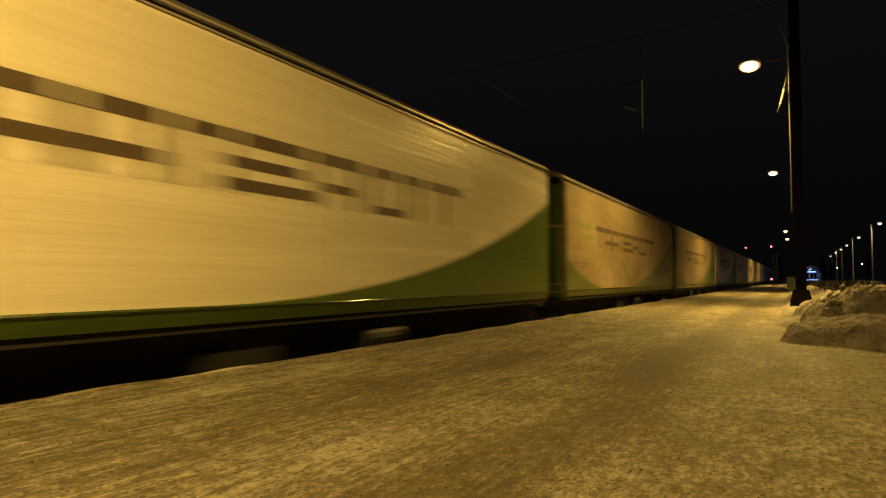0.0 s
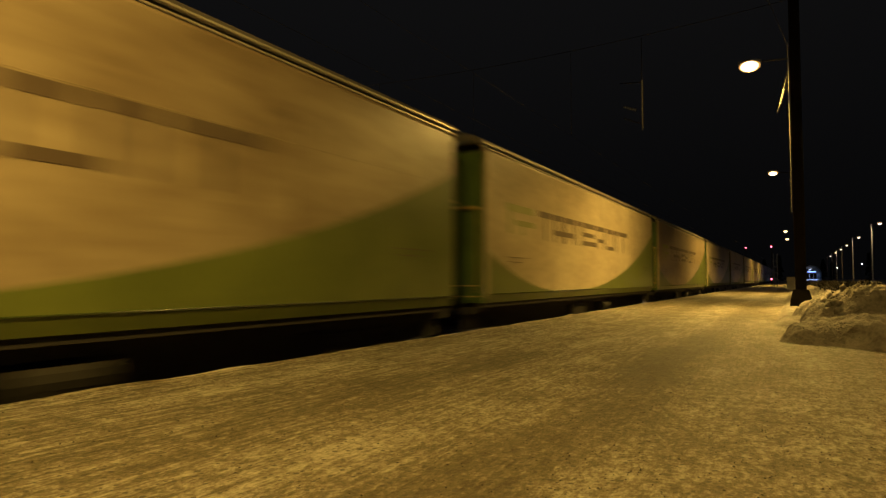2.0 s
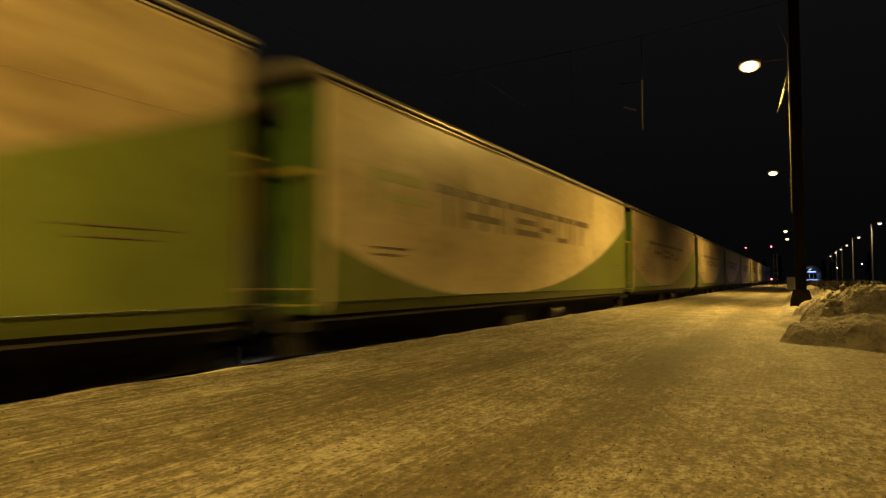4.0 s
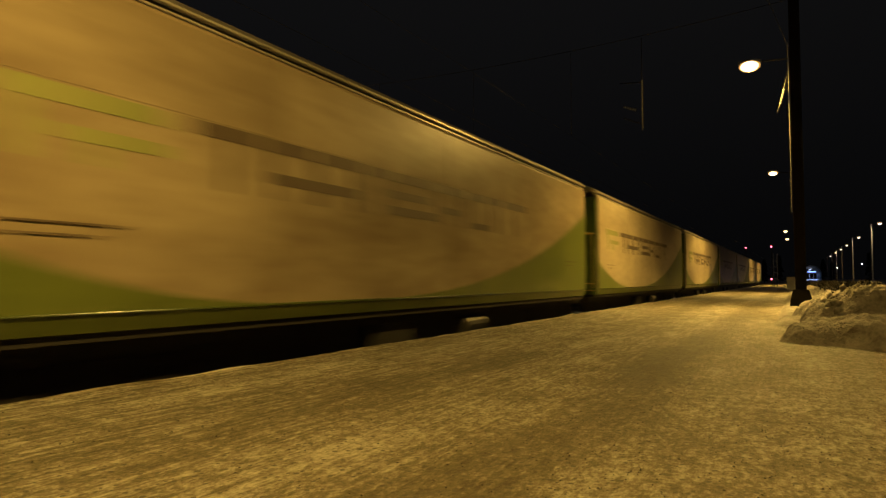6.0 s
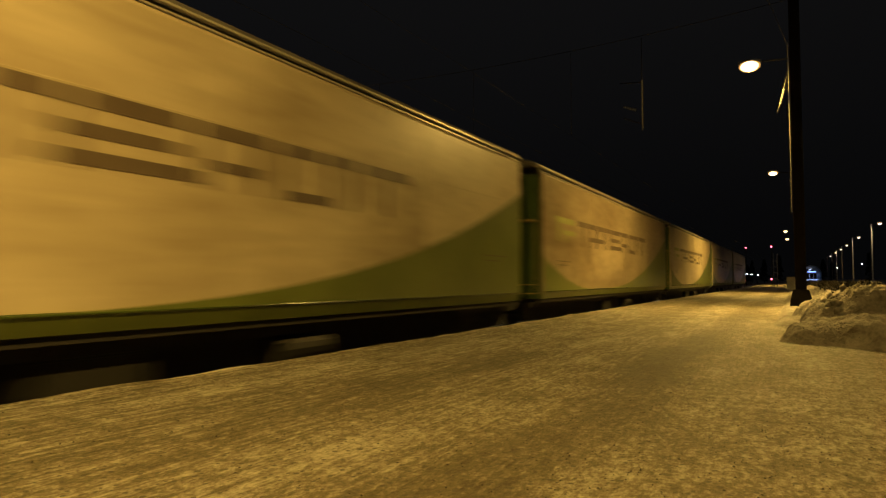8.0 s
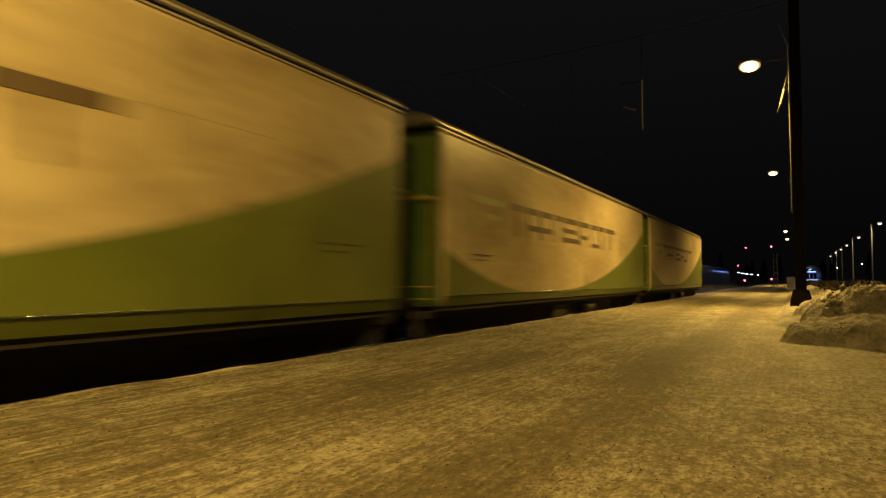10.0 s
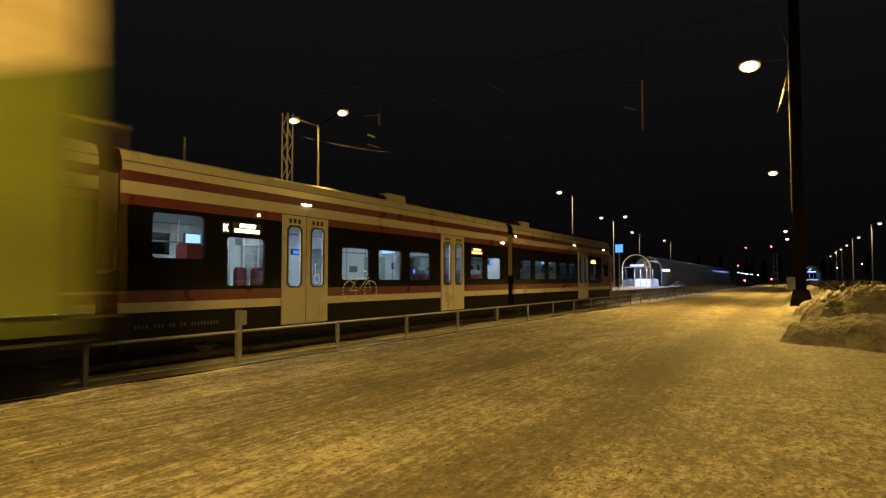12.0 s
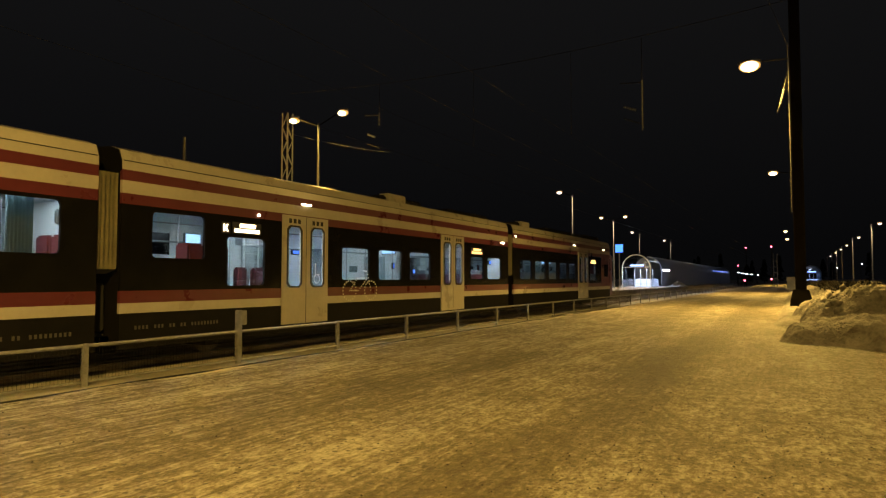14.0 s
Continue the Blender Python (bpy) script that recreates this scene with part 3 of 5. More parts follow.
        stems = (16.4, 15.6, 14.75, 14.6, 13.75, 13.3, 12.6, 10.9, 10.0, 9.45, 8.45, 7.9, 6.9)
        bars += [(c - 0.06, c + 0.06, 2.74, 3.41) for c in stems]

        def d_to_y(d):
            return PITCH / 2 - d - 0.25
        word = None
        for d0, d1, z0, z1 in bars:
            bm = box(B(), side * (HALF + bow + 0.002), side * (HALF + bow + 0.006), d_to_y(d1), d_to_y(d0), z0, z1)
            if word is None:
                word = part("word_mark", bm, LETTER, w, "row of faded dark lettering bars")
            else:
                part("letter_bar", bm, LETTER, word)
        bm = B()
        for d0, d1, z0, z1 in [(17.4, 19.2, 3.38, 3.57), (17.3, 18.6, 3.03, 3.18), (18.9, 19.1, 2.8, 3.38), (18.1, 18.25, 2.8, 3.1)]:
            box(bm, side * (HALF + bow + 0.002), side * (HALF + bow + 0.006), d_to_y(d1), d_to_y(d0), z0, z1)
        part("emblem", bm, LOGO, w, "faded green emblem bars")
        for d0, d1, z0, z1 in [(17.9, 19.2, 2.18, 2.198), (18.2, 19.1, 2.06, 2.078), (1.6, 2.9, 2.18, 2.198), (2.0, 2.8, 2.06, 2.078)]:
            part("data_line", box(B(), side * (HALF + bow + 0.010), side * (HALF + bow + 0.014), d_to_y(d1), d_to_y(d0), z0, z1), LETTER, w)
        # gutter and roof lip
        bm = B()
        box(bm, side * 1.46, side * (HALF - 0.01), -h, h, TOP + 0.004, TOP + 0.045, 0.01)
        part("wall_top_trim", bm, TRIM, w)
        bm = B()
        box(bm, side * 1.44, side * (HALF - 0.10), -h, h, TOP + 0.045, TOP + 0.12)
        part("roof_slot", bm, UNDER, w)
        bm = B()
        box(bm, side * 1.40, side * (HALF - 0.04), -h - 0.1, h + 0.1, TOP + 0.12, TOP + 0.17, 0.012)
        part("gutter", bm, TRIM, w)
    # roof
    bm = B()
    arc = [(1.54 * math.cos(a), TOP + 0.17 + 0.30 * math.sin(a)) for a in [math.pi * i / 16 for i in range(17)]]
    prism(bm, arc, -h - 0.1, h + 0.1)
    part("roof", bm, WROOF, w, smooth=False)
    # frame, buffers, bogies
    bm = B()
    box(bm, -1.3, 1.3, -h - 0.15, h + 0.15, 0.80, BOT - 0.1)
    frame_part = part("underframe", bm, UNDER, w)
    for sx in (-0.97, 0.97):
        part("side_sill", box(B(), sx - 0.1, sx + 0.1, -5.9, 5.9, 0.30, 0.796), UNDER, frame_part)
        for s in (-1, 1):
            part("end_sill", box(B(), sx - 0.1, sx + 0.1, *sorted((s * 8.9, s * (h + 0.1))), 0.42, 0.796), UNDER, frame_part)
    for i in range(5):
        y = -5 + i * 2.5
        part("cross_member", box(B(), -0.86, 0.86, y - 0.05, y + 0.05, 0.5, 0.79), UNDER, frame_part)
    part("equipment_box", box(B(), 1.075, 1.28, -2.2, -0.9, 0.40, 0.79, 0.03), material_box, w, "grey brake equipment box")
    part("air_tank", tube(B(), (1.2, 1.3, 0.58), (1.2, 2.3, 0.58), 0.2, n=14), material_box, w, "grey air tank")
    for s in (-1, 1):
        for x in (-0.9, 0.9):
            bm = B()
            tube(bm, (x, s * (h + 0.1), 1.02), (x, s * (h + 0.55), 1.02), 0.09, n=10)
            tube(bm, (x, s * (h + 0.53), 1.02), (x, s * (h + 0.60), 1.02), 0.22, n=14)
            part("buffer", bm, UNDER, w)
        part("coupling", tube(B(), (0, s * (h + 0.1), 1.0), (0, s * PITCH / 2, 1.0), 0.06, n=8), UNDER, w)
        bogie = part("bogie", box(B(), -1.1, 1.1, s * 7.4 - 1.5, s * 7.4 + 1.5, 0.55, 0.72, 0.02), UNDER, w)
        for x in (-1.02, 1.02):
            part("bogie_side_frame", box(B(), x - 0.07, x + 0.07, s * 7.4 - 1.45, s * 7.4 + 1.45, 0.36, 0.80, 0.02), UNDER, bogie)
            for y in (-0.9, 0.9):
                part("axle_box", box(B(), x - 0.12, x + 0.12, s * 7.4 + y - 0.16, s * 7.4 + y + 0.16, 0.30, 0.60, 0.02), UNDER, bogie)
        for y in (-0.9, 0.9):
            bm = B()
            for x in (-0.8, 0.8):
                tube(bm, (x - 0.065, s * 7.4 + y, 0.46), (x + 0.065, s * 7.4 + y, 0.46), 0.46, n=24)
            tube(bm, (-0.8, s * 7.4 + y, 0.46), (0.8, s * 7.4 + y, 0.46), 0.09, n=10)
            part("wheelset", bm, RAIL_STEEL, bogie)
    return w


material_box = material("grey_equipment_paint", (0.018, 0.017, 0.015), None, 4, 0.6, 0.2)


def wagon_middle(n, t):
    """Place along y of the middle of the wagon ahead of coupling n."""
    return 18.63 + PITCH * n - PITCH / 2 - SPEED * t


WAGONS = []
KINDS = {
    "clean": wagon(CLEAN, GREEN_CLEAN, "clean bright cream and green sliding-wall freight wagon rolling past"),
    "worn": wagon(CREAM, GREEN, "weathered cream and green sliding-wall freight wagon rolling past"),
    "sooty": wagon(SOOTY, GREEN, "brown-stained cream and green sliding-wall freight wagon rolling past"),
}
ORDER = [(0, "clean"), (1, "sooty"), (2, "sooty"), (3, "worn"), (4, "sooty"), (5, "worn"), (6, "sooty"), (7, "sooty"), (8, "worn"), (9, "worn"), (10, "sooty"), (11, "worn"), (12, "worn"), (13, "worn"), (-1, "worn")]
used = set()
for k, kind in ORDER:
    if kind in used:
        WAGONS.append((k, copy_thing(KINDS[kind], pose(NEAR_TRACK, wagon_middle(k, 0), RAIL))))
    else:
        WAGONS.append((k, KINDS[kind]))
        used.add(kind)


# ---------------------------------------------------------------- electric multiple unit on the far track
SIDE = -10.86 - FAR_TRACK        # half width
BANDS = [("upper_red_stripe", 2.92, 3.12, T_RED), ("cream_stripe", 2.68, 2.92, T_CREAM), ("lower_red_stripe", 2.48, 2.68, T_RED),
         ("window_band", 0.86, 2.48, T_BLACK), ("red_stripe", 0.63, 0.86, T_RED), ("lower_cream_stripe", 0.44, 0.63, T_CREAM), ("skirt", -0.22, 0.44, T_SKIRT)]


def side_wall(car, side, y0, y1, openings):
    """Painted bands with real openings cut through them; openings are (y0, y1, z0, z1)."""
    x0, x1 = sorted((side * (SIDE - 0.07), side * SIDE))
    for name, z0, z1, mat in BANDS:
        ys = sorted({y0, y1} | {v for o in openings for v in o[:2]})
        zs = sorted({z0, z1} | {v for o in openings for v in o[2:] if z0 < v < z1})
        bm = B()
        for za, zb in zip(zs, zs[1:]):
            start = None
            for ya, yb in zip(ys, ys[1:]):
                hole = any(o[0] < (ya + yb) / 2 < o[1] and o[2] < (za + zb) / 2 < o[3] for o in openings)
                if not hole and start is None:
                    start = ya
                if hole and start is not None:
                    box(bm, x0, x1, start, ya, za, zb)
                    start = None
                    if name != "window_band":
                        part(name, bm, mat, car)
                        bm = B()
            if start is not None:
                box(bm, x0, x1, start, y1, za, zb)
        if bm.faces:
            part(name, bm, mat, car)


def window(car, side, y0, y1, z0, z1):
    bm = B()
    x = side * (SIDE - 0.03)
    box(bm, x - 0.004, x + 0.004, y0 + 0.01, y1 - 0.01, z0 + 0.01, z1 - 0.01)
    pane = part("window", bm, PANE, car)
    pane.visible_shadow = False
    bm = B()
    xa, xb = sorted((side * (SIDE - 0.06), side * (SIDE + 0.004)))
    for a in ((y0 - 0.001, y0 + 0.035, z0, z1), (y1 - 0.035, y1 + 0.001, z0, z1), (y0 + 0.035, y1 - 0.035, z0, z0 + 0.035), (y0 + 0.035, y1 - 0.035, z1 - 0.035, z1)):
        box(bm, xa, xb, *a)
    for cy, cz, sy, sz in ((y0, z0, 1, 1), (y1, z0, -1, 1), (y0, z1, 1, -1), (y1, z1, -1, -1)):
        plate(bm, [(cy + sy * 0.03, cz + sz * 0.03), (cy + sy * 0.13, cz + sz * 0.03), (cy + sy * 0.06, cz + sz * 0.06), (cy + sy * 0.03, cz + sz * 0.13)], xa + 0.002, xb - 0.002)
    part("window_frame", bm, T_BLACK, pane)
    return pane


def door(car, side, y0, y1, z0=-0.02, z1=2.65):
    mid = (y0 + y1) / 2
    for ya, yb in ((y0, mid - 0.012), (mid + 0.012, y1)):
        xa, xb = sorted((side * (SIDE - 0.03), side * (SIDE + 0.035)))
        m = (ya + yb) / 2
        wa, wb, wz0, wz1 = ya + 0.17, yb - 0.17, 0.90, 2.38
        bm = B()
        for a in ((ya, wa, z0, z1), (wb, yb, z0, z1), (wa, wb, z0, wz0), (wa, wb, wz1, z1)):
            box(bm, xa, xb, *a)
        leaf = part("door_leaf", bm, T_CREAM, car, "cream sliding door leaf with a tall window")
        bm = B()
        xs = sorted((side * (SIDE + 0.030), side * (SIDE + 0.042)))
        o = [(m + sy * (wb - wa + 0.06) / 2 - sy * (0.10 if k else 0), (wz0 - 0.03 if sz < 0 else wz1 + 0.03) - sz * (0 if k else 0.10)) for sy, sz, k in ((-1, -1, 0), (-1, -1, 1), (1, -1, 1), (1, -1, 0), (1, 1, 0), (1, 1, 1), (-1, 1, 1), (-1, 1, 0))]
        n = [(m + (y - m) * 0.80, 1.64 + (z - 1.64) * 0.945) for y, z in o]
        va = [[bm.verts.new((x, y, z)) for y, z in loop] for x, loop in ((xs[0], o), (xs[1], o), (xs[1], n), (xs[0], n))]
        for k in range(4):
            for i in range(8):
                bm.faces.new((va[k][i], va[k][(i + 1) % 8], va[(k + 1) % 4][(i + 1) % 8], va[(k + 1) % 4][i]))
        part("window_gasket", bm, RUBBER, leaf)
        bm = B()
        box(bm, side * SIDE - 0.004, side * SIDE + 0.004, wa, wb, wz0, wz1)
        part("door_window", bm, PANE, leaf).visible_shadow = False
        for k in range(3):
            yk = m - 0.16 + k * 0.16
            part("pictogram", box(B(), *sorted((side * (SIDE + 0.036), side * (SIDE + 0.04))), yk - 0.05, yk + 0.05, 2.46, 2.57), RUBBER, leaf)
    bm = B()
    box(bm, *sorted((side * (SIDE - 0.03), side * (SIDE + 0.03))), mid - 0.012, mid + 0.012, z0, z1)
    part("door_seal", bm, RUBBER, car)


def display(car, side, y0, y1, z):
    x = side * (SIDE + 0.006)
    bm = B()
    box(bm, x - 0.004, x + 0.004, y0 - 0.06, y1 + 0.06, z - 0.13, z + 0.13, 0.003)
    housing = part("display", bm, RUBBER, car, "lit destination display")
    bm = B()
    x = side * (SIDE + 0.013)
    box(bm, x - 0.002, x + 0.002, y0 + 0.15, y1 - 0.12, z + 0.015, z + 0.10)
    box(bm, x - 0.002, x + 0.002, y0, y1, z - 0.10, z - 0.02)
    part("display_lines", bm, DISPLAY if y0 < 20 else AMBER, housing)


def interior(car, y0, y1, windows, doors):
    bm = B()
    box(bm, -SIDE + 0.1, SIDE - 0.1, y0 + 0.1, y1 - 0.1, 0.0, 0.05)
    part("floor", bm, SEAT_GREY, car)
    bm = B()
    box(bm, -SIDE + 0.09, SIDE - 0.09, y0 + 0.1, y1 - 0.1, 2.52, 2.56)
    part("ceiling_panel", bm, INNER, car)
    part("ceiling_light", box(B(), 0.98, 1.16, y0 + 0.4, y1 - 0.4, 2.49, 2.515), CEIL_DIM if y0 > 25 else CEIL_LIGHT, car)
    # pale lining on the far side, open at the windows
    part_openings = [(windows[0][0] * 1.285 - 0.15, windows[0][0] * 1.285 + 0.55, 1.70, 2.25)] + windows[5:6]
    ys = sorted({y0 + 0.1, y1 - 0.1} | {v for o in part_openings for v in o[:2]})
    for ya, yb in zip(ys, ys[1:]):
        m = (ya + yb) / 2
        hole = [o for o in part_openings if o[0] < m < o[1]]
        for za, zb in ([(0.87, hole[0][2]), (hole[0][3], 2.5)] if hole else [(0.87, 2.5)]):
            if zb - za > 0.02:
                part("wall_panel", box(B(), -SIDE + 0.09, -SIDE + 0.11, ya + 0.004, yb - 0.004, za, zb), INNER, car)
    # luggage shelf and far-side lining below the windows
    bm = B()
    for s in (-1, 1):
        box(bm, *sorted((s * (SIDE - 0.12), s * (SIDE - 0.10))), y0 + 0.1, y1 - 0.1, 0.05, 0.86)
    part("side_lining", bm, INNER, car)
    free = [(y0 + 0.6, doors[0][0] - 0.4)] + [(a[1] + 0.4, b[0] - 0.4) for a, b in zip(doors, doors[1:])] + [(doors[-1][1] + 0.4, y1 - 0.6)]
    bm = B()
    for d in doors:
        for yy in (d[0] - 0.3, d[1] + 0.3):
            for s in (-1, 1):
                box(bm, *sorted((s * 0.55, s * (SIDE - 0.13))), yy - 0.006, yy + 0.006, 0.05, 1.9)
    part("door_screen", bm, PANE, car, "glass partition beside the doors")
    bm = B()
    for d in doors:
        for x in (-0.5, 0.5):
            tube(bm, (x, (d[0] + d[1]) / 2, 0.05), (x, (d[0] + d[1]) / 2, 2.5), 0.018, n=8)
    part("grab_pole", bm, STEEL, car)
    for a, b in free:
        y = a + 0.3
        while y + 0.6 < b:
            for s in ((-1, 1) if not 13 < a < 14 else ()):
                xa, xb = sorted((s * 0.35, s * 1.35))
                bm = B()
                box(bm, xa, xb, y, y + 0.12, 0.40, 1.28, 0.03)
                box(bm, xa, xb, y - 0.42, y + 0.02, 0.40, 0.54, 0.03)
                seat = part("seat", bm, SEAT_RED if y0 < 25 else SEAT_GREY, car, "red cloth seat" if y0 < 25 else "grey cloth seat")
                bm = B()
                box(bm, xa + 0.15, xb - 0.15, y + 0.01, y + 0.11, 1.28, 1.44, 0.03)
                part("headrest", bm, SEAT_GREY, seat)
            y += 1.55
    # linings on the car ends, luggage racks, hand grips, notices
    for yy in (y0 + 0.08, y1 - 0.10):
        for xa, xb in ((-SIDE + 0.1, -0.55), (0.55, SIDE - 0.1)):
            part("end_lining", box(B(), xa, xb, yy, yy + 0.02, 0.05, 2.5), INNER, car)
    rnd = random.Random(int(y0 * 10))
    for a, b in free:
        if b - a < 0.8:
            continue
        for s in (-1,):
            bm = B()
            for k in (0.16, 0.30, 0.44):
                tube(bm, (s * (SIDE - k), a, 2.02), (s * (SIDE - k), b, 2.02), 0.012, n=6)
            for yk in (a + 0.05, (a + b) / 2, b - 0.05):
                box(bm, *sorted((s * (SIDE - 0.12), s * (SIDE - 0.46))), yk - 0.012, yk + 0.012, 1.99, 2.03)
            part("luggage_rack", bm, SEAT_GREY, car)
        y = a + 0.35
        while y < b:
            part("grab_pole", tube(B(), (0.36, y, 0.05), (0.36, y, 2.5), 0.016, n=8), STEEL, car)
            z = rnd.uniform(1.3, 1.7)
            part("notice", box(B(), -SIDE + 0.113, -SIDE + 0.118, y, y + rnd.uniform(0.2, 0.5), z, z + rnd.uniform(0.15, 0.4)), rnd.choice((SEAT_GREY, SEAT_RED, RUBBER, CURTAIN)), car)
            y += rnd.uniform(0.7, 1.5)
    # information screens hung from the ceiling
    for d in doors[1:] if len(doors) > 1 else doors:
        bm = B()
        box(bm, -0.3, 0.3, d[0] - 0.9, d[0] - 0.84, 1.95, 2.3, 0.01)
        scr = part("screen", bm, RUBBER, car, "hanging passenger information screen")
        bm = B()
        box(bm, -0.27, 0.27, d[0] - 0.912, d[0] - 0.903, 1.98, 2.27)
        part("screen_face", bm, SCREEN, scr)


def roof(car, y0, y1, units):
    bm = B()
    prof = [(-SIDE, 3.12), (-SIDE + 0.015, 3.30), (-SIDE + 0.10, 3.50), (-SIDE + 0.35, 3.58), (0, 3.66), (SIDE - 0.35, 3.58), (SIDE - 0.10, 3.50), (SIDE - 0.015, 3.30), (SIDE, 3.12), (SIDE - 0.2, 3.0), (-SIDE + 0.2, 3.0)]
    prism(bm, prof, y0, y1)
    rf = part("roof", bm, T_CREAM, car)
    # black plates added over the roof ends to darken the gap between cars
    for ya, yb in ((y0 - 0.02, y0 - 0.003), (y1 + 0.003, y1 + 0.02)):
        part("roof_end", prism(B(), [(x * 0.995, z) for x, z in prof], ya, yb), T_BLACK, rf)
    bm = B()
    for s in (-1, 1):
        box(bm, *sorted((s * (SIDE - 0.03), s * (SIDE - 0.006))), y0 + 0.02, y1 - 0.02, 3.285, 3.30)
    part("roof_seam", bm, RUBBER, rf)
    for a, b, h in units:
        bm = B()
        box(bm, -SIDE + 0.35, SIDE - 0.35, a, b, 3.5, 3.5 + h, 0.05)
        for i in range(int((b - a) / 0.4)):
            box(bm, SIDE - 0.36, SIDE - 0.33, a + 0.1 + i * 0.4, a + 0.3 + i * 0.4, 3.55, 3.45 + h)
        part("roof_unit", bm, T_SKIRT, rf, "dark roof equipment cover")
    if units:
        a = units[0][0] + 0.2
        part("roof_box", box(B(), SIDE - 0.62, SIDE - 0.22, a, a + 1.0, 3.50, 3.78, 0.03), T_CREAM, rf, "cream roof box")


def train_bogie(car, y):
    bg = part("bogie", box(B(), -0.998, 0.998, y - 0.35, y + 0.35, -0.24, -0.04, 0.03), UNDER, car)
    for s in (-1, 1):
        bm = B()
        box(bm, *sorted((s * 1.0, s * 1.2)), y - 1.6, y + 1.6, -0.28, -0.05, 0.03)
        part("bogie_side_frame", bm, UNDER, bg)
        for k in (-1.3, 1.3):
            part("axle_box", box(B(), *sorted((s * 1.202, s * 1.3)), y + k - 0.2, y + k + 0.2, -0.3, 0.02, 0.03), UNDER, bg)
    for k in (-1.3, 1.3):
        bm = B()
        for x in (-0.8, 0.8):
            tube(bm, (x - 0.07, y + k, -0.12), (x + 0.07, y + k, -0.12), 0.43, n=28)
        tube(bm, (-0.8, y + k, -0.12), (0.8, y + k, -0.12), 0.08, n=8)
        part("wheelset", bm, RAIL_STEEL, bg)


def inscription(car, y0, groups, z):
    me = mesh_of("number_bar", box(B(), SIDE + 0.001, SIDE + 0.005, 0, 0.042, z, z + 0.07), GREY_MARK)
    y = y0
    for g in groups:
        for k in range(g):
            bar = new("number_bar", me)
            bar.parent = car
            bar.location = (0, y, 0)
            y += 0.08
        y += 0.1


def railcar(name, y0, y1, windows, doors, displays, units, label):
    car = thing("railcar", label, "railcar", pose(FAR_TRACK, 0, 0), group="cars of the standing unit")
    opens = windows + [(a, b, -0.02, 2.65) for a, b in doors]
    for side in (1, -1):
        side_wall(car, side, y0, y1, opens)
        for a in windows:
            window(car, side, *a)
        for a, b in doors:
            door(car, side, a, b)
    for a, b, z in displays:
        display(car, 1, a, b, z)
    interior(car, y0, y1, windows, doors)
    roof(car, y0, y1, units)
    for yy in (y0, y1):
        bm = B()
        s = 0.05 if yy == y0 else -0.05
        ya, yb = sorted((yy, yy + s))
        box(bm, -SIDE + 0.07, -0.6, ya, yb, -0.1, 3.1)
        box(bm, 0.6, SIDE - 0.07, ya, yb, -0.1, 3.1)
        box(bm, -0.6, 0.6, ya, yb, 2.1, 3.1)
        box(bm, -0.6, 0.6, ya, yb, -0.1, 0.0)
        part("end_wall", bm, T_SKIRT, car)
    bm = B()
    box(bm, -SIDE + 0.3, SIDE - 0.3, y0 + 2.2, y1 - 2.2, -0.35, -0.02)
    part("underfloor", bm, UNDER, car)
    return car


car_a = railcar("a", -11.2, 6.83, [(4.20, 6.22, 1.47, 2.45), (1.2, 3.6, 1.03, 2.0), (-2.6, -0.6, 1.03, 2.0), (-5.4, -3.2, 1.03, 2.0)], [(-0.4, 0.9), (-8.2, -6.5)], [], [(-4, 2, 0.25)], "middle car of a standing cream and red commuter train, windows lit")
car_b = railcar("b", 7.29, 25.30, [(7.90, 9.22, 1.46, 2.42), (9.75, 10.95, 0.90, 2.04), (13.77, 15.12, 1.03, 1.98), (15.52, 16.86, 1.03, 1.98), (17.25, 18.63, 1.03, 1.98), (21.63, 22.84, 1.06, 1.98), (23.15, 24.55, 1.06, 1.98)],
                [(11.47, 13.16), (19.33, 21.05)], [(9.98, 10.72, 2.22), (21.75, 22.65, 2.17)], [(16.2, 18.6, 0.22), (20.5, 24.0, 0.2)], "mid car of a cream and red commuter train with lit windows")
car_c = railcar("c", 25.86, 42.4, [(26.6, 28.1, 1.06, 1.98), (28.5, 30.0, 1.06, 1.98), (30.4, 31.7, 1.06, 1.98), (32.1, 33.4, 1.06, 1.98), (33.7, 34.9, 1.06, 1.98), (37.75, 39.2, 1.0, 1.98)],
                [(35.35, 37.25)], [(37.9, 39.0, 2.15)], [(27.2, 28.6, 0.25), (31.0, 37.0, 0.25), (38.0, 41.0, 0.3)], "end car of a cream-red commuter train with red cab")
for car, yy in ((car_a, 6.0), (car_b, 8.6), (car_c, 27.0), (car_c, 40.0)):
    train_bogie(car, yy)
inscription(car_a, 4.45, (4, 3, 2, 2, 9), 0.10)
inscription(car_b, 7.6, (4, 3, 2, 2, 9), 0.13)


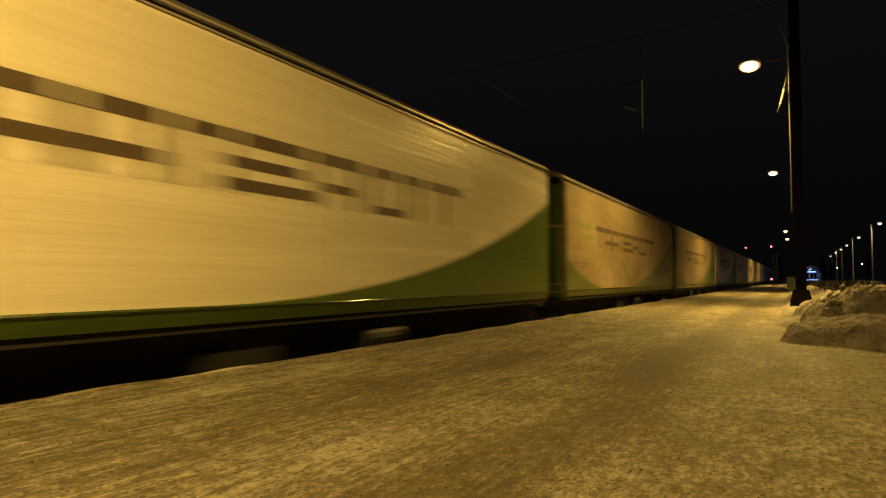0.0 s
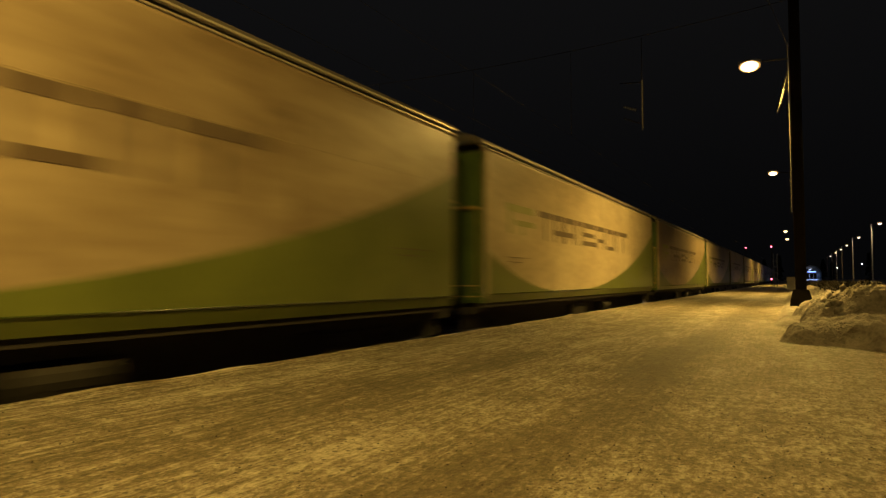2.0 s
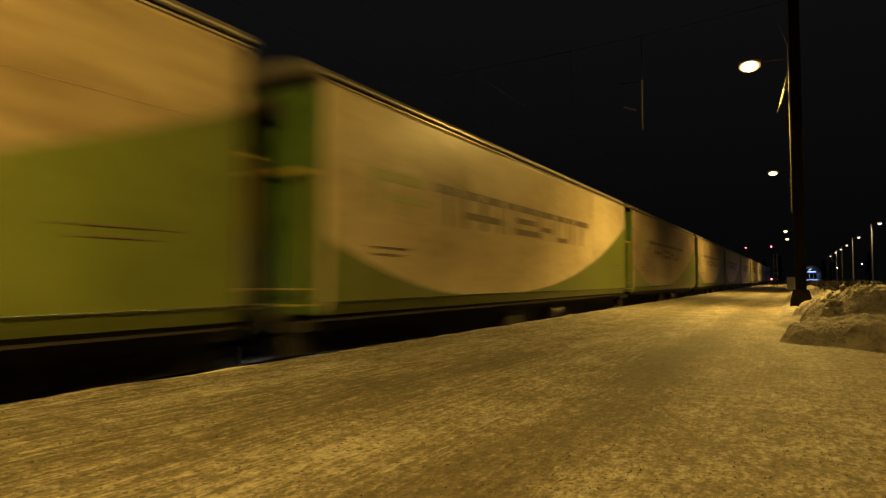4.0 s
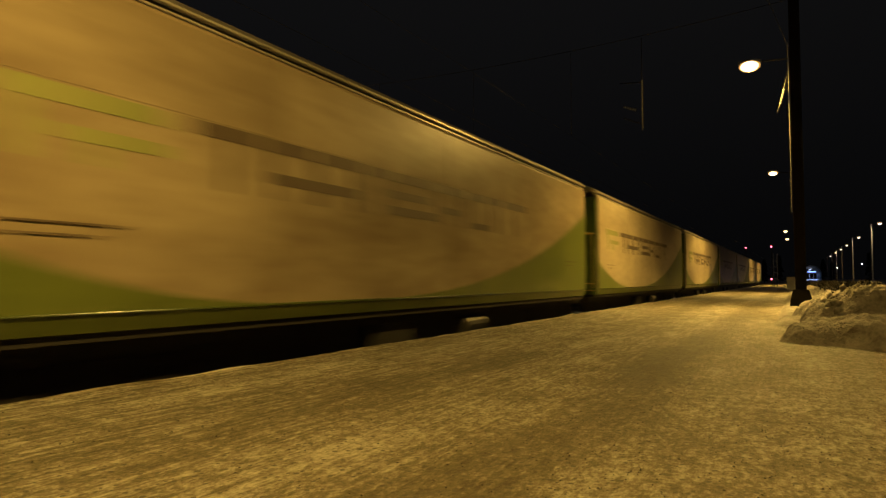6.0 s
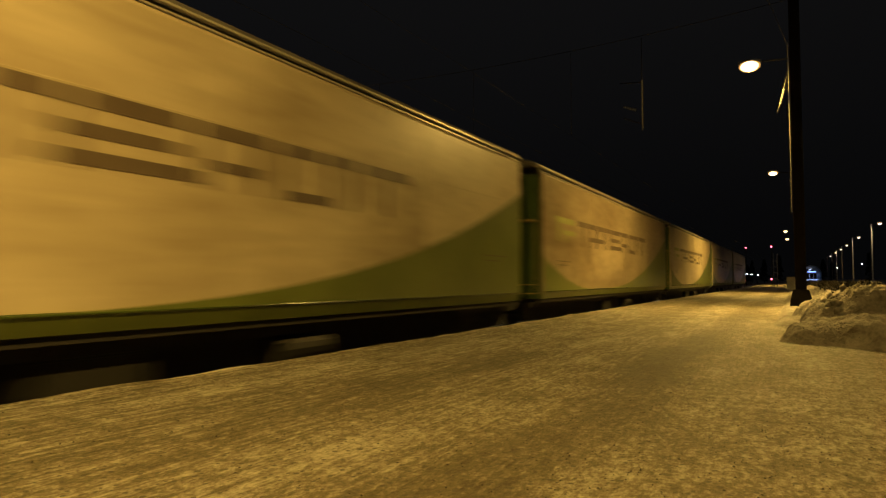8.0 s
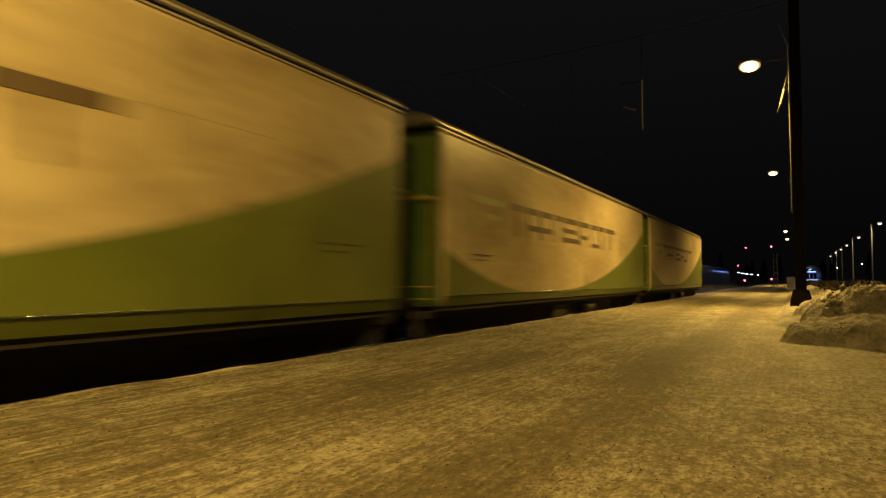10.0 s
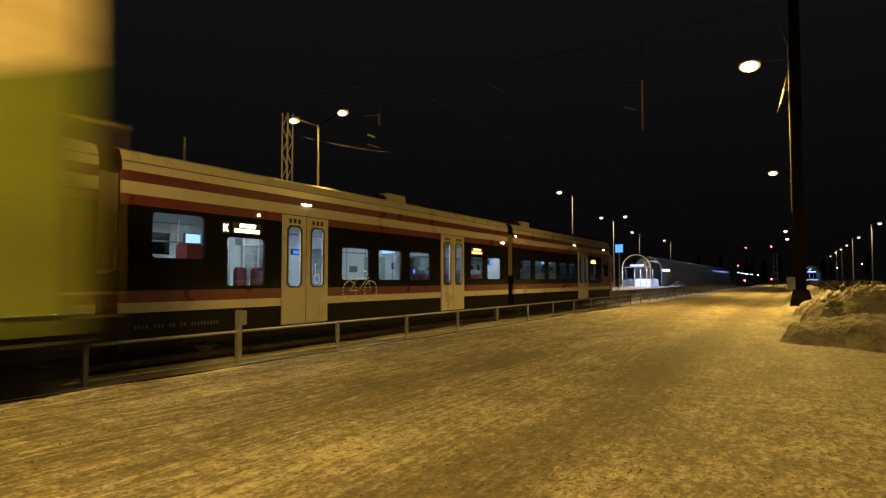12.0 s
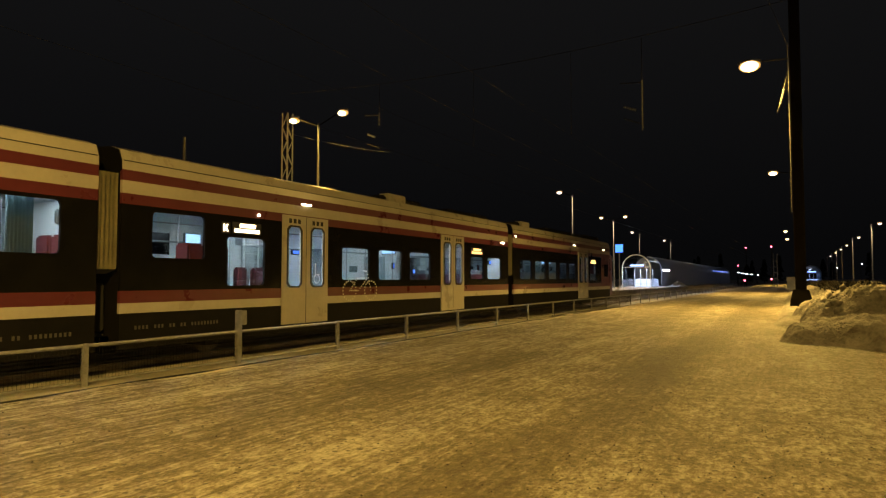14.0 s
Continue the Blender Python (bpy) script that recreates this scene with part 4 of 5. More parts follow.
def cab(car):
    """Sloping cab nose on the end car."""
    bm = B()
    secs = []
    for y, half, zt, zb in ((42.4, SIDE - 0.01, 3.12, 0.0), (43.2, SIDE - 0.06, 3.0, 0.0), (43.9, SIDE - 0.22, 2.65, 0.0), (44.35, SIDE - 0.5, 2.0, 0.05), (44.5, SIDE - 0.62, 1.2, 0.1)):
        n = [(-half, zb), (-half, zt - 0.35), (-half + 0.3, zt), (half - 0.3, zt), (half, zt - 0.35), (half, zb)]
        secs.append([bm.verts.new((x, y, z)) for x, z in n])
    for p, q in zip(secs, secs[1:]):
        for i in range(6):
            bm.faces.new((p[i], p[(i + 1) % 6], q[(i + 1) % 6], q[i]))
    bm.faces.new(secs[0][::-1])
    bm.faces.new(secs[-1])
    nose = part("cab", bm, T_RED, car, "red cab nose")
    bm = B()
    box(bm, SIDE - 0.1, SIDE + 0.006, 40.3, 42.3, 0.86, 2.7)
    part("cab_side_panel", bm, T_RED, car)
    bm = B()
    plate(bm, [(40.9, 1.25), (41.9, 1.25), (42.0, 2.05), (40.9, 2.05)], SIDE + 0.006, SIDE + 0.012)
    part("cab_side_window", bm, T_BLACK, nose)
    bm = B()
    box(bm, -0.9, 0.9, 44.3, 44.5, -0.25, 0.1, 0.04)
    tube(bm, (0, 44.4, 0.25), (0, 44.85, 0.25), 0.12, n=10)
    part("coupler", bm, UNDER, nose)
    for x in (-0.75, 0.75):
        bm = B()
        tube(bm, (x, 44.30, 0.9), (x, 44.55, 0.9), 0.09, n=12)
        part("headlight", bm, COLD, nose)


cab(car_c)


def bellows(car, y0, y1):
    gangway = part("gangway_floor", box(B(), -1.15, 1.15, y0 + 0.02, y1 - 0.02, 0.0, 0.06), RUBBER, car)
    n = 5
    for i in range(n):
        ya = y0 + 0.02 + (y1 - y0 - 0.04) * i / n
        yb = ya + (y1 - y0 - 0.04) / n
        ym = (ya + yb) / 2
        for s in (-1, 1):
            prof = [(1.44, ya), (1.57, ym), (1.44, yb), (1.2, yb), (1.2, ya)]
            bm = B()
            lo = [bm.verts.new((s * x, y, 1.25 - 0.25 * (1.5 - x))) for x, y in prof]
            hi = [bm.verts.new((s * x, y, 3.04)) for x, y in prof]
            for k in range(5):
                bm.faces.new((lo[k], lo[(k + 1) % 5], hi[(k + 1) % 5], hi[k]))
            bm.faces.new(lo[::-1])
            bm.faces.new(hi)
            part("bellows_fold", bm, BELLOWS, gangway, "pale gangway bellows fold")
    part("gangway_roof", box(B(), -1.15, 1.15, y0 + 0.02, y1 - 0.02, 3.05, 3.12), RUBBER, gangway)
    part("coupler_box", box(B(), 0.9, 1.25, y0 + 0.05, y1 - 0.05, 0.1, 1.0, 0.04), RUBBER, gangway)


bellows(car_a, 6.83, 7.29)
bellows(car_b, 25.30, 25.86)


def railcar_details():
    # curtain and seat seen through the first window
    bm = B()
    ys = [5.52 + i * 0.0125 for i in range(36)]
    a = [bm.verts.new((SIDE - 0.42 + 0.035 * math.sin(i * 1.35), y, 1.3)) for i, y in enumerate(ys)]
    b = [bm.verts.new((SIDE - 0.42 + 0.035 * math.sin(i * 1.35), y, 2.5)) for i, y in enumerate(ys)]
    for i in range(len(ys) - 1):
        bm.faces.new((a[i], a[i + 1], b[i + 1], b[i]))
    bmesh.ops.solidify(bm, geom=bm.faces[:], thickness=0.006)
    part("curtain", bm, CURTAIN, car_a, "hanging teal pleated curtain", smooth=True)
    # dotted cycle mark over the red stripe
    bm = B()
    for cy in (14.15, 15.15):
        for i in range(18):
            t = i * 2 * math.pi / 18
            y, z = cy + 0.30 * math.cos(t), 0.76 + 0.27 * math.sin(t)
            box(bm, SIDE + 0.001, SIDE + 0.004, y - 0.02, y + 0.02, z - 0.018, z + 0.018)
    for (ya, za), (yb, zb) in (((14.15, 0.76), (14.55, 0.76)), ((14.55, 0.76), (15.0, 1.12)), ((14.15, 0.76), (14.5, 1.1)), ((14.5, 1.1), (15.0, 1.12)), ((15.15, 0.76), (14.95, 1.3)), ((14.95, 1.3), (14.75, 1.33))):
        for i in range(6):
            y, z = ya + (yb - ya) * i / 6, za + (zb - za) * i / 6
            box(bm, SIDE + 0.006, SIDE + 0.009, y - 0.018, y + 0.018, z - 0.016, z + 0.016)
    part("cycle_mark", bm, WHITE_MARK, car_b, "dotted white cycle symbol")
    part("partition", box(B(), -0.3, SIDE - 0.12, 6.60, 6.63, 0.05, 2.5), INNER, car_a, "white partition at the car end")
    for xa in (0.50, 0.98):
        part("seat_back", box(B(), xa, xa + 0.42, 6.36, 6.48, 0.45, 1.86, 0.04), SEAT_RED, car_a, "red high-backed seat")
    # small blue screens; those at y 25 and 27 stand in for window reflections
    for car, x, y, z, w, hh in ((car_b, 1.2, 18.1, 1.28, 0.10, 0.12), (car_b, 0.9, 12.6, 1.75, 0.22, 0.08), (car_b, 0.8, 25.0, 1.75, 0.16, 0.12), (car_c, 1.1, 27.0, 1.80, 0.2, 0.12), (car_b, 1.0, 17.2, 1.45, 0.05, 0.14)):
        hold = part("ticket_reader", box(B(), x - 0.04, x + 0.03, y - 0.03, y + w + 0.03, z - 0.03, z + hh + 0.03, 0.01), RUBBER, car, "small blue-lit box for a screen and for a blue reflection")
        part("screen_and_reflection_face", box(B(), x + 0.032, x + 0.036, y, y + w, z, z + hh), BLUE, hold)
    # route letter K beside the destination display
    holder = part("route_display", box(B(), SIDE + 0.002, SIDE + 0.008, 9.62, 9.86, 2.08, 2.33), RUBBER, car_b, "lit route letter display")
    bm = B()
    ky, kz, kw, kh = 9.668, 2.126, 0.138, 0.158
    plate(bm, [(ky, kz), (ky + kw * 0.26, kz), (ky + kw * 0.26, kz + kh), (ky, kz + kh)], SIDE + 0.010, SIDE + 0.014)
    plate(bm, [(ky + kw * 0.30, kz + kh * 0.5), (ky + kw * 0.72, kz + kh), (ky + kw, kz + kh), (ky + kw * 0.56, kz + kh * 0.5)], SIDE + 0.010, SIDE + 0.014)
    plate(bm, [(ky + kw * 0.30, kz + kh * 0.5), (ky + kw * 0.56, kz + kh * 0.5), (ky + kw, kz), (ky + kw * 0.72, kz)], SIDE + 0.0105, SIDE + 0.0145)
    part("route_letter", bm, DISPLAY, holder)
    # white chair-user symbol on a door window
    bm = B()
    ring(bm, (12.712, 1.087), 0.12, 0.022, SIDE + 0.043, SIDE + 0.046, 18)
    ring(bm, (12.662, 1.456), 0.035, 0.034, SIDE + 0.043, SIDE + 0.046, 10)
    box(bm, SIDE + 0.0435, SIDE + 0.0465, 12.642, 12.667, 1.147, 1.416)
    box(bm, SIDE + 0.0435, SIDE + 0.0465, 12.667, 12.822, 1.187, 1.212)
    part("access_symbol", bm, WHITE_MARK, car_b, "white accessibility symbol on the door glass")
    # passenger screen and seat backs behind the first window
    scr = part("screen", box(B(), 0.43, 0.49, 9.57, 10.01, 1.80, 2.12, 0.01), RUBBER, car_b, "bright passenger information screen")
    part("screen_face", box(B(), 0.494, 0.50, 9.59, 9.99, 1.82, 2.10), SCREEN, scr)
    for ya in (9.17, 9.87):
        part("seat_back", box(B(), 0.66, 1.12, ya, ya + 0.42, 0.5, 1.86, 0.05), SEAT_RED, car_b, "red high-backed seat")
    # seats, poster and white rail stand behind the tall window
    for ya, yb in ((10.99, 11.36), (11.53, 11.96)):
        part("seat_back", box(B(), 0.44, 0.60, ya, yb, 0.5, 1.37, 0.05), SEAT_RED, car_b, "red high-backed seat")
    part("screen_wall", box(B(), -0.78, -0.74, 11.82, 12.86, 0.06, 2.48), INNER, car_b, "pale inner partition")
    part("poster", box(B(), -0.736, -0.732, 12.17, 12.41, 1.99, 2.18), SEAT_GREY, car_b, "small printed poster")
    bm = B()
    for z in (1.52, 1.76, 2.00, 2.24):
        tube(bm, (-0.14, 11.93, z), (-0.14, 12.43, z), 0.018, n=8)
    for y in (11.93, 12.43):
        tube(bm, (-0.14, y, 0.05), (-0.14, y, 2.5), 0.022, n=8)
    part("rail_stand", bm, WHITE_MARK, car_b, "white ladder-like rail stand")
    # grey box on the white partition by the curtain
    part("wall_box", box(B(), 1.16, 1.24, 6.30, 6.44, 2.03, 2.30, 0.03), SEAT_GREY, car_a, "grey wall-mounted box")
    # glowing lenses standing in for the bright glints high on the side
    for car, y, z in ((car_b, 12.30, 2.96), (car_c, 34.6, 2.98), (car_b, 24.6, 2.62), (car_c, 40.8, 2.98)):
        rim = part("door_lamp", box(B(), SIDE, SIDE + 0.035, y - 0.20, y + 0.20, z - 0.03, z + 0.035, 0.01), T_CREAM, car)
        part("lens", box(B(), SIDE + 0.036, SIDE + 0.05, y - 0.17, y + 0.17, z - 0.022, z + 0.02), GLINT_AND_MARKER, rim, "warm glowing lens in place of a glint")
    # small marker lamps over the doors
    for car, y, z in ((car_b, 10.70, 2.56), (car_b, 24.8, 2.6), (car_c, 26.1, 3.0)):
        bm = B()
        tube(bm, (SIDE, y, z), (SIDE + 0.03, y, z), 0.03, n=10)
        part("marker_lamp", bm, GLINT_AND_MARKER, car)


railcar_details()


# ---------------------------------------------------------------- masts and lamps
def lamp_head(parent, x, y, z, tilt, bulb=BULB, size=1.0):
    bm = B()
    bmesh.ops.create_uvsphere(bm, u_segments=20, v_segments=10, radius=1.0, matrix=pose(x, y, z + 0.08) @ Matrix.Diagonal((0.40 * size, 0.22 * size, 0.12 * size, 1)))
    hood = part("lamp_head", bm, STEEL, parent, smooth=True)
    bm = B()
    bmesh.ops.create_uvsphere(bm, u_segments=20, v_segments=10, radius=1.0, matrix=pose(x, y, z - 0.05) @ Matrix.Diagonal((0.36 * size, 0.30 * size, 0.20 * size, 1)))
    part("lens", bm, HALO_BOWL, hood, "lamp bowl whose orange glow stands in for the halo", smooth=True)
    bm = B()
    bmesh.ops.create_uvsphere(bm, u_segments=20, v_segments=10, radius=1.0, matrix=pose(x, y - 0.12 * size, z - 0.09) @ Matrix.Diagonal((0.30 * size, 0.24 * size, 0.17 * size, 1)))
    part("bulb", bm, bulb, hood, "glaring bulb", smooth=True)


def street_lamp(x, y, top, arms, label, group, mat=STEEL, bulb=BULB, base=0.0, size=1.0, r=0.075):
    p = thing("street_lamp", label, "lamp post", pose(x, y, base), group=group)
    h = top - base
    bm = B()
    tube(bm, (0, 0, -0.1), (0, 0, 1.2), r * 1.35, r * 1.3, 12)
    tube(bm, (0, 0, 1.2), (0, 0, h), r, r * 0.6, 12)
    part("pole", bm, mat, p)
    for dx, dz in arms:
        bm = B()
        tube(bm, (0, 0, h - 0.15), (dx * 0.85, 0, h + dz), 0.03, n=8)
        part("arm", bm, DARK_STEEL, p)
        lamp_head(p, dx, 0, h + dz, 0, bulb, size)
    return p


def catenary_mast():
    """Heavy dark mast at the platform's snowy side, with bracket, wire and insulator."""
    p = thing("catenary_mast", "dark heavy steel catenary mast on a wide concrete foot", "mast", pose(0.15, 25.2, 0))
    bm = B()
    for s in (-1, 1):
        box(bm, s * 0.15 - 0.02, s * 0.15 + 0.02, -0.17, 0.17, 0.3, 11.2, 0.008)
    box(bm, -0.13, 0.13, -0.02, 0.02, 0.3, 11.2)
    part("column", bm, DARK_STEEL, p)
    bm = B()
    prism(bm, [(-0.36, -0.1), (0.36, -0.1), (0.33, 0.35), (0.24, 0.72), (-0.24, 0.72), (-0.33, 0.35)], -0.34, 0.34)
    part("foot", bm, DARK_STEEL, p)
    bm = B()
    tube(bm, (-0.21, -0.22, 3.4), (-0.21, -0.22, 9.4), 0.013, n=8)
    for z in (4.0, 6.0, 8.0, 9.3):
        tube(bm, (-0.21, -0.22, z), (-0.15, -0.1, z), 0.012, n=6)
    part("cable_pipe", bm, DARK_GREY, p, "thin grey cable pipe")
    bm = B()
    tube(bm, (-0.2, -0.1, 8.85), (-1.3, -0.1, 8.9), 0.02, n=8)
    part("lamp_arm", bm, DARK_STEEL, p)
    lamp_head(p, -1.43, -0.1, 8.83, 0, BULB, 1.0)
    part("stay_wire", tube(B(), (-0.25, -0.2, 9.4), (-0.80, -0.2, 11.1), 0.010, n=6), DARK_GREY, p)
    part("stay_wire", tube(B(), (-0.26, -0.2, 8.2), (-0.58, -0.2, 6.95), 0.007, n=6), WIRE, p)
    bm = B()
    for i in range(6):
        a = Vector((-0.36, -0.2, 7.75)).lerp(Vector((-0.50, -0.2, 7.22)), i / 6)
        b = Vector((-0.36, -0.2, 7.75)).lerp(Vector((-0.50, -0.2, 7.22)), (i + 0.7) / 6)
        tube(bm, a, b, 0.038, 0.02, 10)
    part("insulator", bm, STEEL, p, "small ribbed insulator")


def lattice_mast(x, y, h, label):
    p = thing("lattice_mast", label, "mast", pose(x, y, GROUND))
    bm = B()
    w = 0.19
    for sx in (-1, 1):
        for sy in (-1, 1):
            box(bm, sx * w - 0.025, sx * w + 0.025, sy * w - 0.025, sy * w + 0.025, 0, h)
    part("chords", bm, STEEL, p)
    bm = B()
    z, k = 0.2, 1
    while z < h - 0.7:
        for s in (-1, 1):
            tube(bm, (-k * w, s * w, z), (k * w, s * w, z + 0.7), 0.022, n=5)
            tube(bm, (s * w, -k * w, z), (s * w, k * w, z + 0.7), 0.022, n=5)
        z, k = z + 0.7, -k
    part("lacing", bm, STEEL, p)
    return p


catenary_mast()
for ly in (-2.0, -29.0, 52.0, 116.0, 139.0):
    street_lamp(0.25, ly, 8.9, [(-1.53, 0.0)], "tall platform lamp post with one sodium lamp on an arm", "platform lamps", DARK_STEEL, size=0.9)
for ly in (23.4, 79.8):
    street_lamp(-19.9, ly, 8.6, [(-1.5, 0.35), (1.5, 0.35)], "grey double-armed lamp post on the island platform", "island platform lamps", DARK_GREY, size=0.72)
street_lamp(-17.2, 54.6, 8.6, [(-1.2, 0.35)], "grey lamp post on the island platform", "island platform lamps", DARK_GREY, BULB_FAR, size=0.72)
street_lamp(-22.4, 107.0, 8.6, [(-1.2, 0.35)], "grey lamp post on the island platform", "island platform lamps", DARK_GREY, BULB_FAR, size=0.72)
street_lamp(-21.8, 133.0, 8.6, [(-1.2, 0.35)], "grey lamp post on the island platform", "island platform lamps", DARK_GREY, BULB_FAR, size=0.72)
for ly in (85.0, 112.0, 137.0, 155.0, 174.0, 200.0):
    street_lamp(7.5, ly, 7.25, [(0.8, 0.1)], "street lamp along the road behind the snow bank", "road lamps", DARK_GREY, BULB_FAR, GROUND, 0.6)
lattice_mast(-23.55, 25.2, 10.75, "pale lattice steel mast behind the standing train")
street_lamp(-19.9, 15.8, 6.4, [], "slim unlit grey pole behind the standing train", "", STEEL)


def head_span():
    """Wires hung across the tracks between the two masts, with the drop tubes that carry the registration arms."""
    p = thing("head_span", "thin overhead wires and drop tubes hung across the tracks", "overhead wires", pose(0, 25.2, 0))

    def sag(a, b, drop, r, n=14):
        bm = B()
        pts = [Vector(a).lerp(Vector(b), i / n) - Vector((0, 0, drop * 4 * (i / n) * (1 - i / n))) for i in range(n + 1)]
        rings = [[bm.verts.new(q + Vector((0, r * math.cos(k * 1.2566), r * math.sin(k * 1.2566)))) for k in range(5)] for q in pts]
        for u, v in zip(rings, rings[1:]):
            for k in range(5):
                bm.faces.new((u[k], u[(k + 1) % 5], v[(k + 1) % 5], v[k]))
        return bm
    part("span_wire", sag((0.0, 0, 11.0), (-23.4, 0, 11.0), 0.5, 0.011), WIRE, p)
    part("span_wire", sag((-23.4, 0, 8.85), (-17.0, 0, 7.2), 0.1, 0.006), DARK_GREY, p)
    for x, zt, zb in ((-5.1, 8.9, 6.9), (-17.6, 9.2, 8.6)):
        part("drop_tube", tube(B(), (x, 0, zb), (x, 0, zt), 0.03, n=8), STEEL, p, "grey steel drop tube")
        part("hanger", tube(B(), (x, 0, zt), (x, 0, 10.6), 0.012, n=6), WIRE, p)
        part("registration_arm", tube(B(), (x, 0, zt - 0.1), (x - 0.85, 0, zt - 0.02), 0.022, n=6), WIRE, p)
        bm = B()
        for i in range(5):
            tube(bm, (x - 0.25 - i * 0.10, 0, zt - 1.16 + i * 0.04), (x - 0.31 - i * 0.10, 0, zt - 1.14 + i * 0.04), 0.06, 0.03, 10)
        part("insulator", bm, STEEL, p, "ribbed dark insulator")
        part("steady_arm", tube(B(), (x, 0, zt - 1.75), (x - 0.7, 0, zt - 1.45), 0.018, n=6), WIRE, p)
    for x in (NEAR_TRACK, FAR_TRACK):
        part("contact_wire", tube(B(), (x, -80, 5.65), (x, 250, 5.65), 0.004, n=4), WIRE, p)
        part("messenger_wire", tube(B(), (x, -80, 7.0), (x, 250, 7.0), 0.004, n=4), WIRE, p)
        part("dropper", tube(B(), (x, 0, 7.0), (x, 0, 10.5), 0.008, n=4), WIRE, p)


head_span()


# ---------------------------------------------------------------- glazed shelters and far lights
def shelter(x, y0, length, w, h, label):
    s = thing("glazed_shelter", label, "shelter", pose(x, y0, 0))
    r = w / 2
    n = 14

    def arch(rr, hh):
        pts = [(-rr, 0)] + [(-rr * math.cos(math.pi * i / n), hh - rr + rr * math.sin(math.pi * i / n)) for i in range(n + 1)] + [(rr, 0)]
        return pts
    for yy, rw, mat in ((0.0, 0.10, WHITE_MARK), (8.0, 0.05, STEEL)):
        bm = B()
        o, i2 = arch(r, h), arch(r - rw, h - rw)
        va = [[bm.verts.new((px, py, pz)) for px, pz in loop] for py, loop in ((yy, o), (yy + 0.12, o), (yy + 0.12, i2), (yy, i2))]
        for k in range(4):
            for i in range(len(o) - 1):
                bm.faces.new((va[k][i], va[k][i + 1], va[(k + 1) % 4][i + 1], va[(k + 1) % 4][i]))
        part("arch_rib", bm, mat, s, "pale steel arch")
    bm = B()
    o, i2 = arch(r - 0.05, h - 0.05), arch(r - 0.09, h - 0.09)
    va = [[bm.verts.new((px, py, pz)) for px, pz in loop] for py, loop in ((8.2, o), (length, o), (length, i2), (8.2, i2))]
    for k in range(4):
        for i in range(len(o) - 1):
            bm.faces.new((va[k][i], va[k][i + 1], va[(k + 1) % 4][i + 1], va[(k + 1) % 4][i]))
    part("vault", bm, VAULT, s, "long weathered grey vault over the ramp")
    part("vault_tube", box(B(), -0.12, 0.12, 9.0, length - 1.0, h - 0.75, h - 0.65), VAULT_TUBE, s, "dim bluish tube under the vault")
    bm = B()
    va = [[bm.verts.new((px, py, pz)) for px, pz in loop] for py, loop in ((0.1, o), (8.2, o), (8.2, i2), (0.1, i2))]
    for k in range(4):
        for i in range(len(o) - 1):
            bm.faces.new((va[k][i], va[k][i + 1], va[(k + 1) % 4][i + 1], va[(k + 1) % 4][i]))
    part("glass_vault", bm, SHELTER_GLASS, s).visible_shadow = False
    bm = B()
    box(bm, -r + 0.1, r - 0.1, 0.02, 0.10, h * 0.60, h * 0.60 + 0.07)
    part("front_frame", bm, WHITE_MARK, s)
    bm = B()
    box(bm, -r * 0.45, r * 0.45, 0.6, 0.75, h * 0.64, h * 0.64 + 0.22)
    part("lit_tube", bm, SHELTER_TUBE, s, "bluish glowing light tube")
    # white panel added low inside, in place of the brightly lit floor
    bm = B()
    box(bm, -r + 0.3, r - 0.3, 7.4, 7.5, 0.05, 1.15)
    part("lit_floor_panel", bm, WHITE_MARK, s, "white panel standing in for the brightly lit floor")
    for k in range(4):
        px = -r + 0.7 + k * (w - 1.4) / 3
        part("mullion", box(B(), px - 0.05, px + 0.05, 5.0, 5.1, 0, 2.6), STEEL, s)
    part("bench", box(B(), -r + 0.5, r - 0.5, 3.0, 3.4, 0.40, 0.46, 0.01), STEEL, s)
    return s


shelter(-19.6, 91.0, 122.0, 4.0, 4.6, "arched glazed shelter lit bluish white, with a long grey vault")
shelter(3.6, 186.0, 40.0, 4.2, 4.6, "arched glazed shelter lit blue on the near platform")
lamp(-19.6, 94.0, 4.1, 1300, (0.5, 0.64, 1.0), 1.0, spread=180)
lamp(3.6, 190.0, 4.1, 420, (0.3, 0.42, 1.0), 1.0)


def far_strip(x, y, z, length, mat, label):
    s = thing("light_strip", label, "light", pose(x, y, z), group="far lights")
    body = part("housing", box(B(), -0.1, 0.02, 0, length, -0.1, 0.16, 0.02), STEEL, s)
    part("lens", box(B(), 0.024, 0.06, 0.05, length - 0.05, -0.07, 0.10), mat, body)


far_strip(-17.62, 100.0, 2.50, 5.5, COLD, "cold white light strip along the vault")
far_strip(-17.85, 168.0, 3.2, 40.0, SHELTER_TUBE, "long blue light strip along the vault")
for fx, fy, ft in ((-15.0, 205.0, 3.2), (-14.5, 214.0, 3.0), (-13.8, 222.0, 2.9), (-13.2, 236.0, 2.9), (-12.0, 250.0, 2.7), (12.47, 260.0, 5.20), (19.61, 260.0, 6.50)):
    street_lamp(fx, fy, ft, [(0.3, 0.0)], "small cold white lamp post far along the line", "far lamps", DARK_STEEL, COLD, GROUND, 0.7)


def cabinet():
    s = thing("equipment_cabinet", "pale grey trackside equipment cabinet on the snow", "cabinet", pose(-0.45, 75.0, 0))
    body = part("body", box(B(), -0.38, 0.38, -0.25, 0.25, -0.05, 1.3, 0.02), WHITE_MARK, s)
    part("door", box(B(), -0.34, 0.34, -0.268, -0.252, 0.1, 1.2), INNER, body)
    part("lid", box(B(), -0.41, 0.41, -0.29, 0.28, 1.3, 1.36, 0.01), STEEL, body)


cabinet()


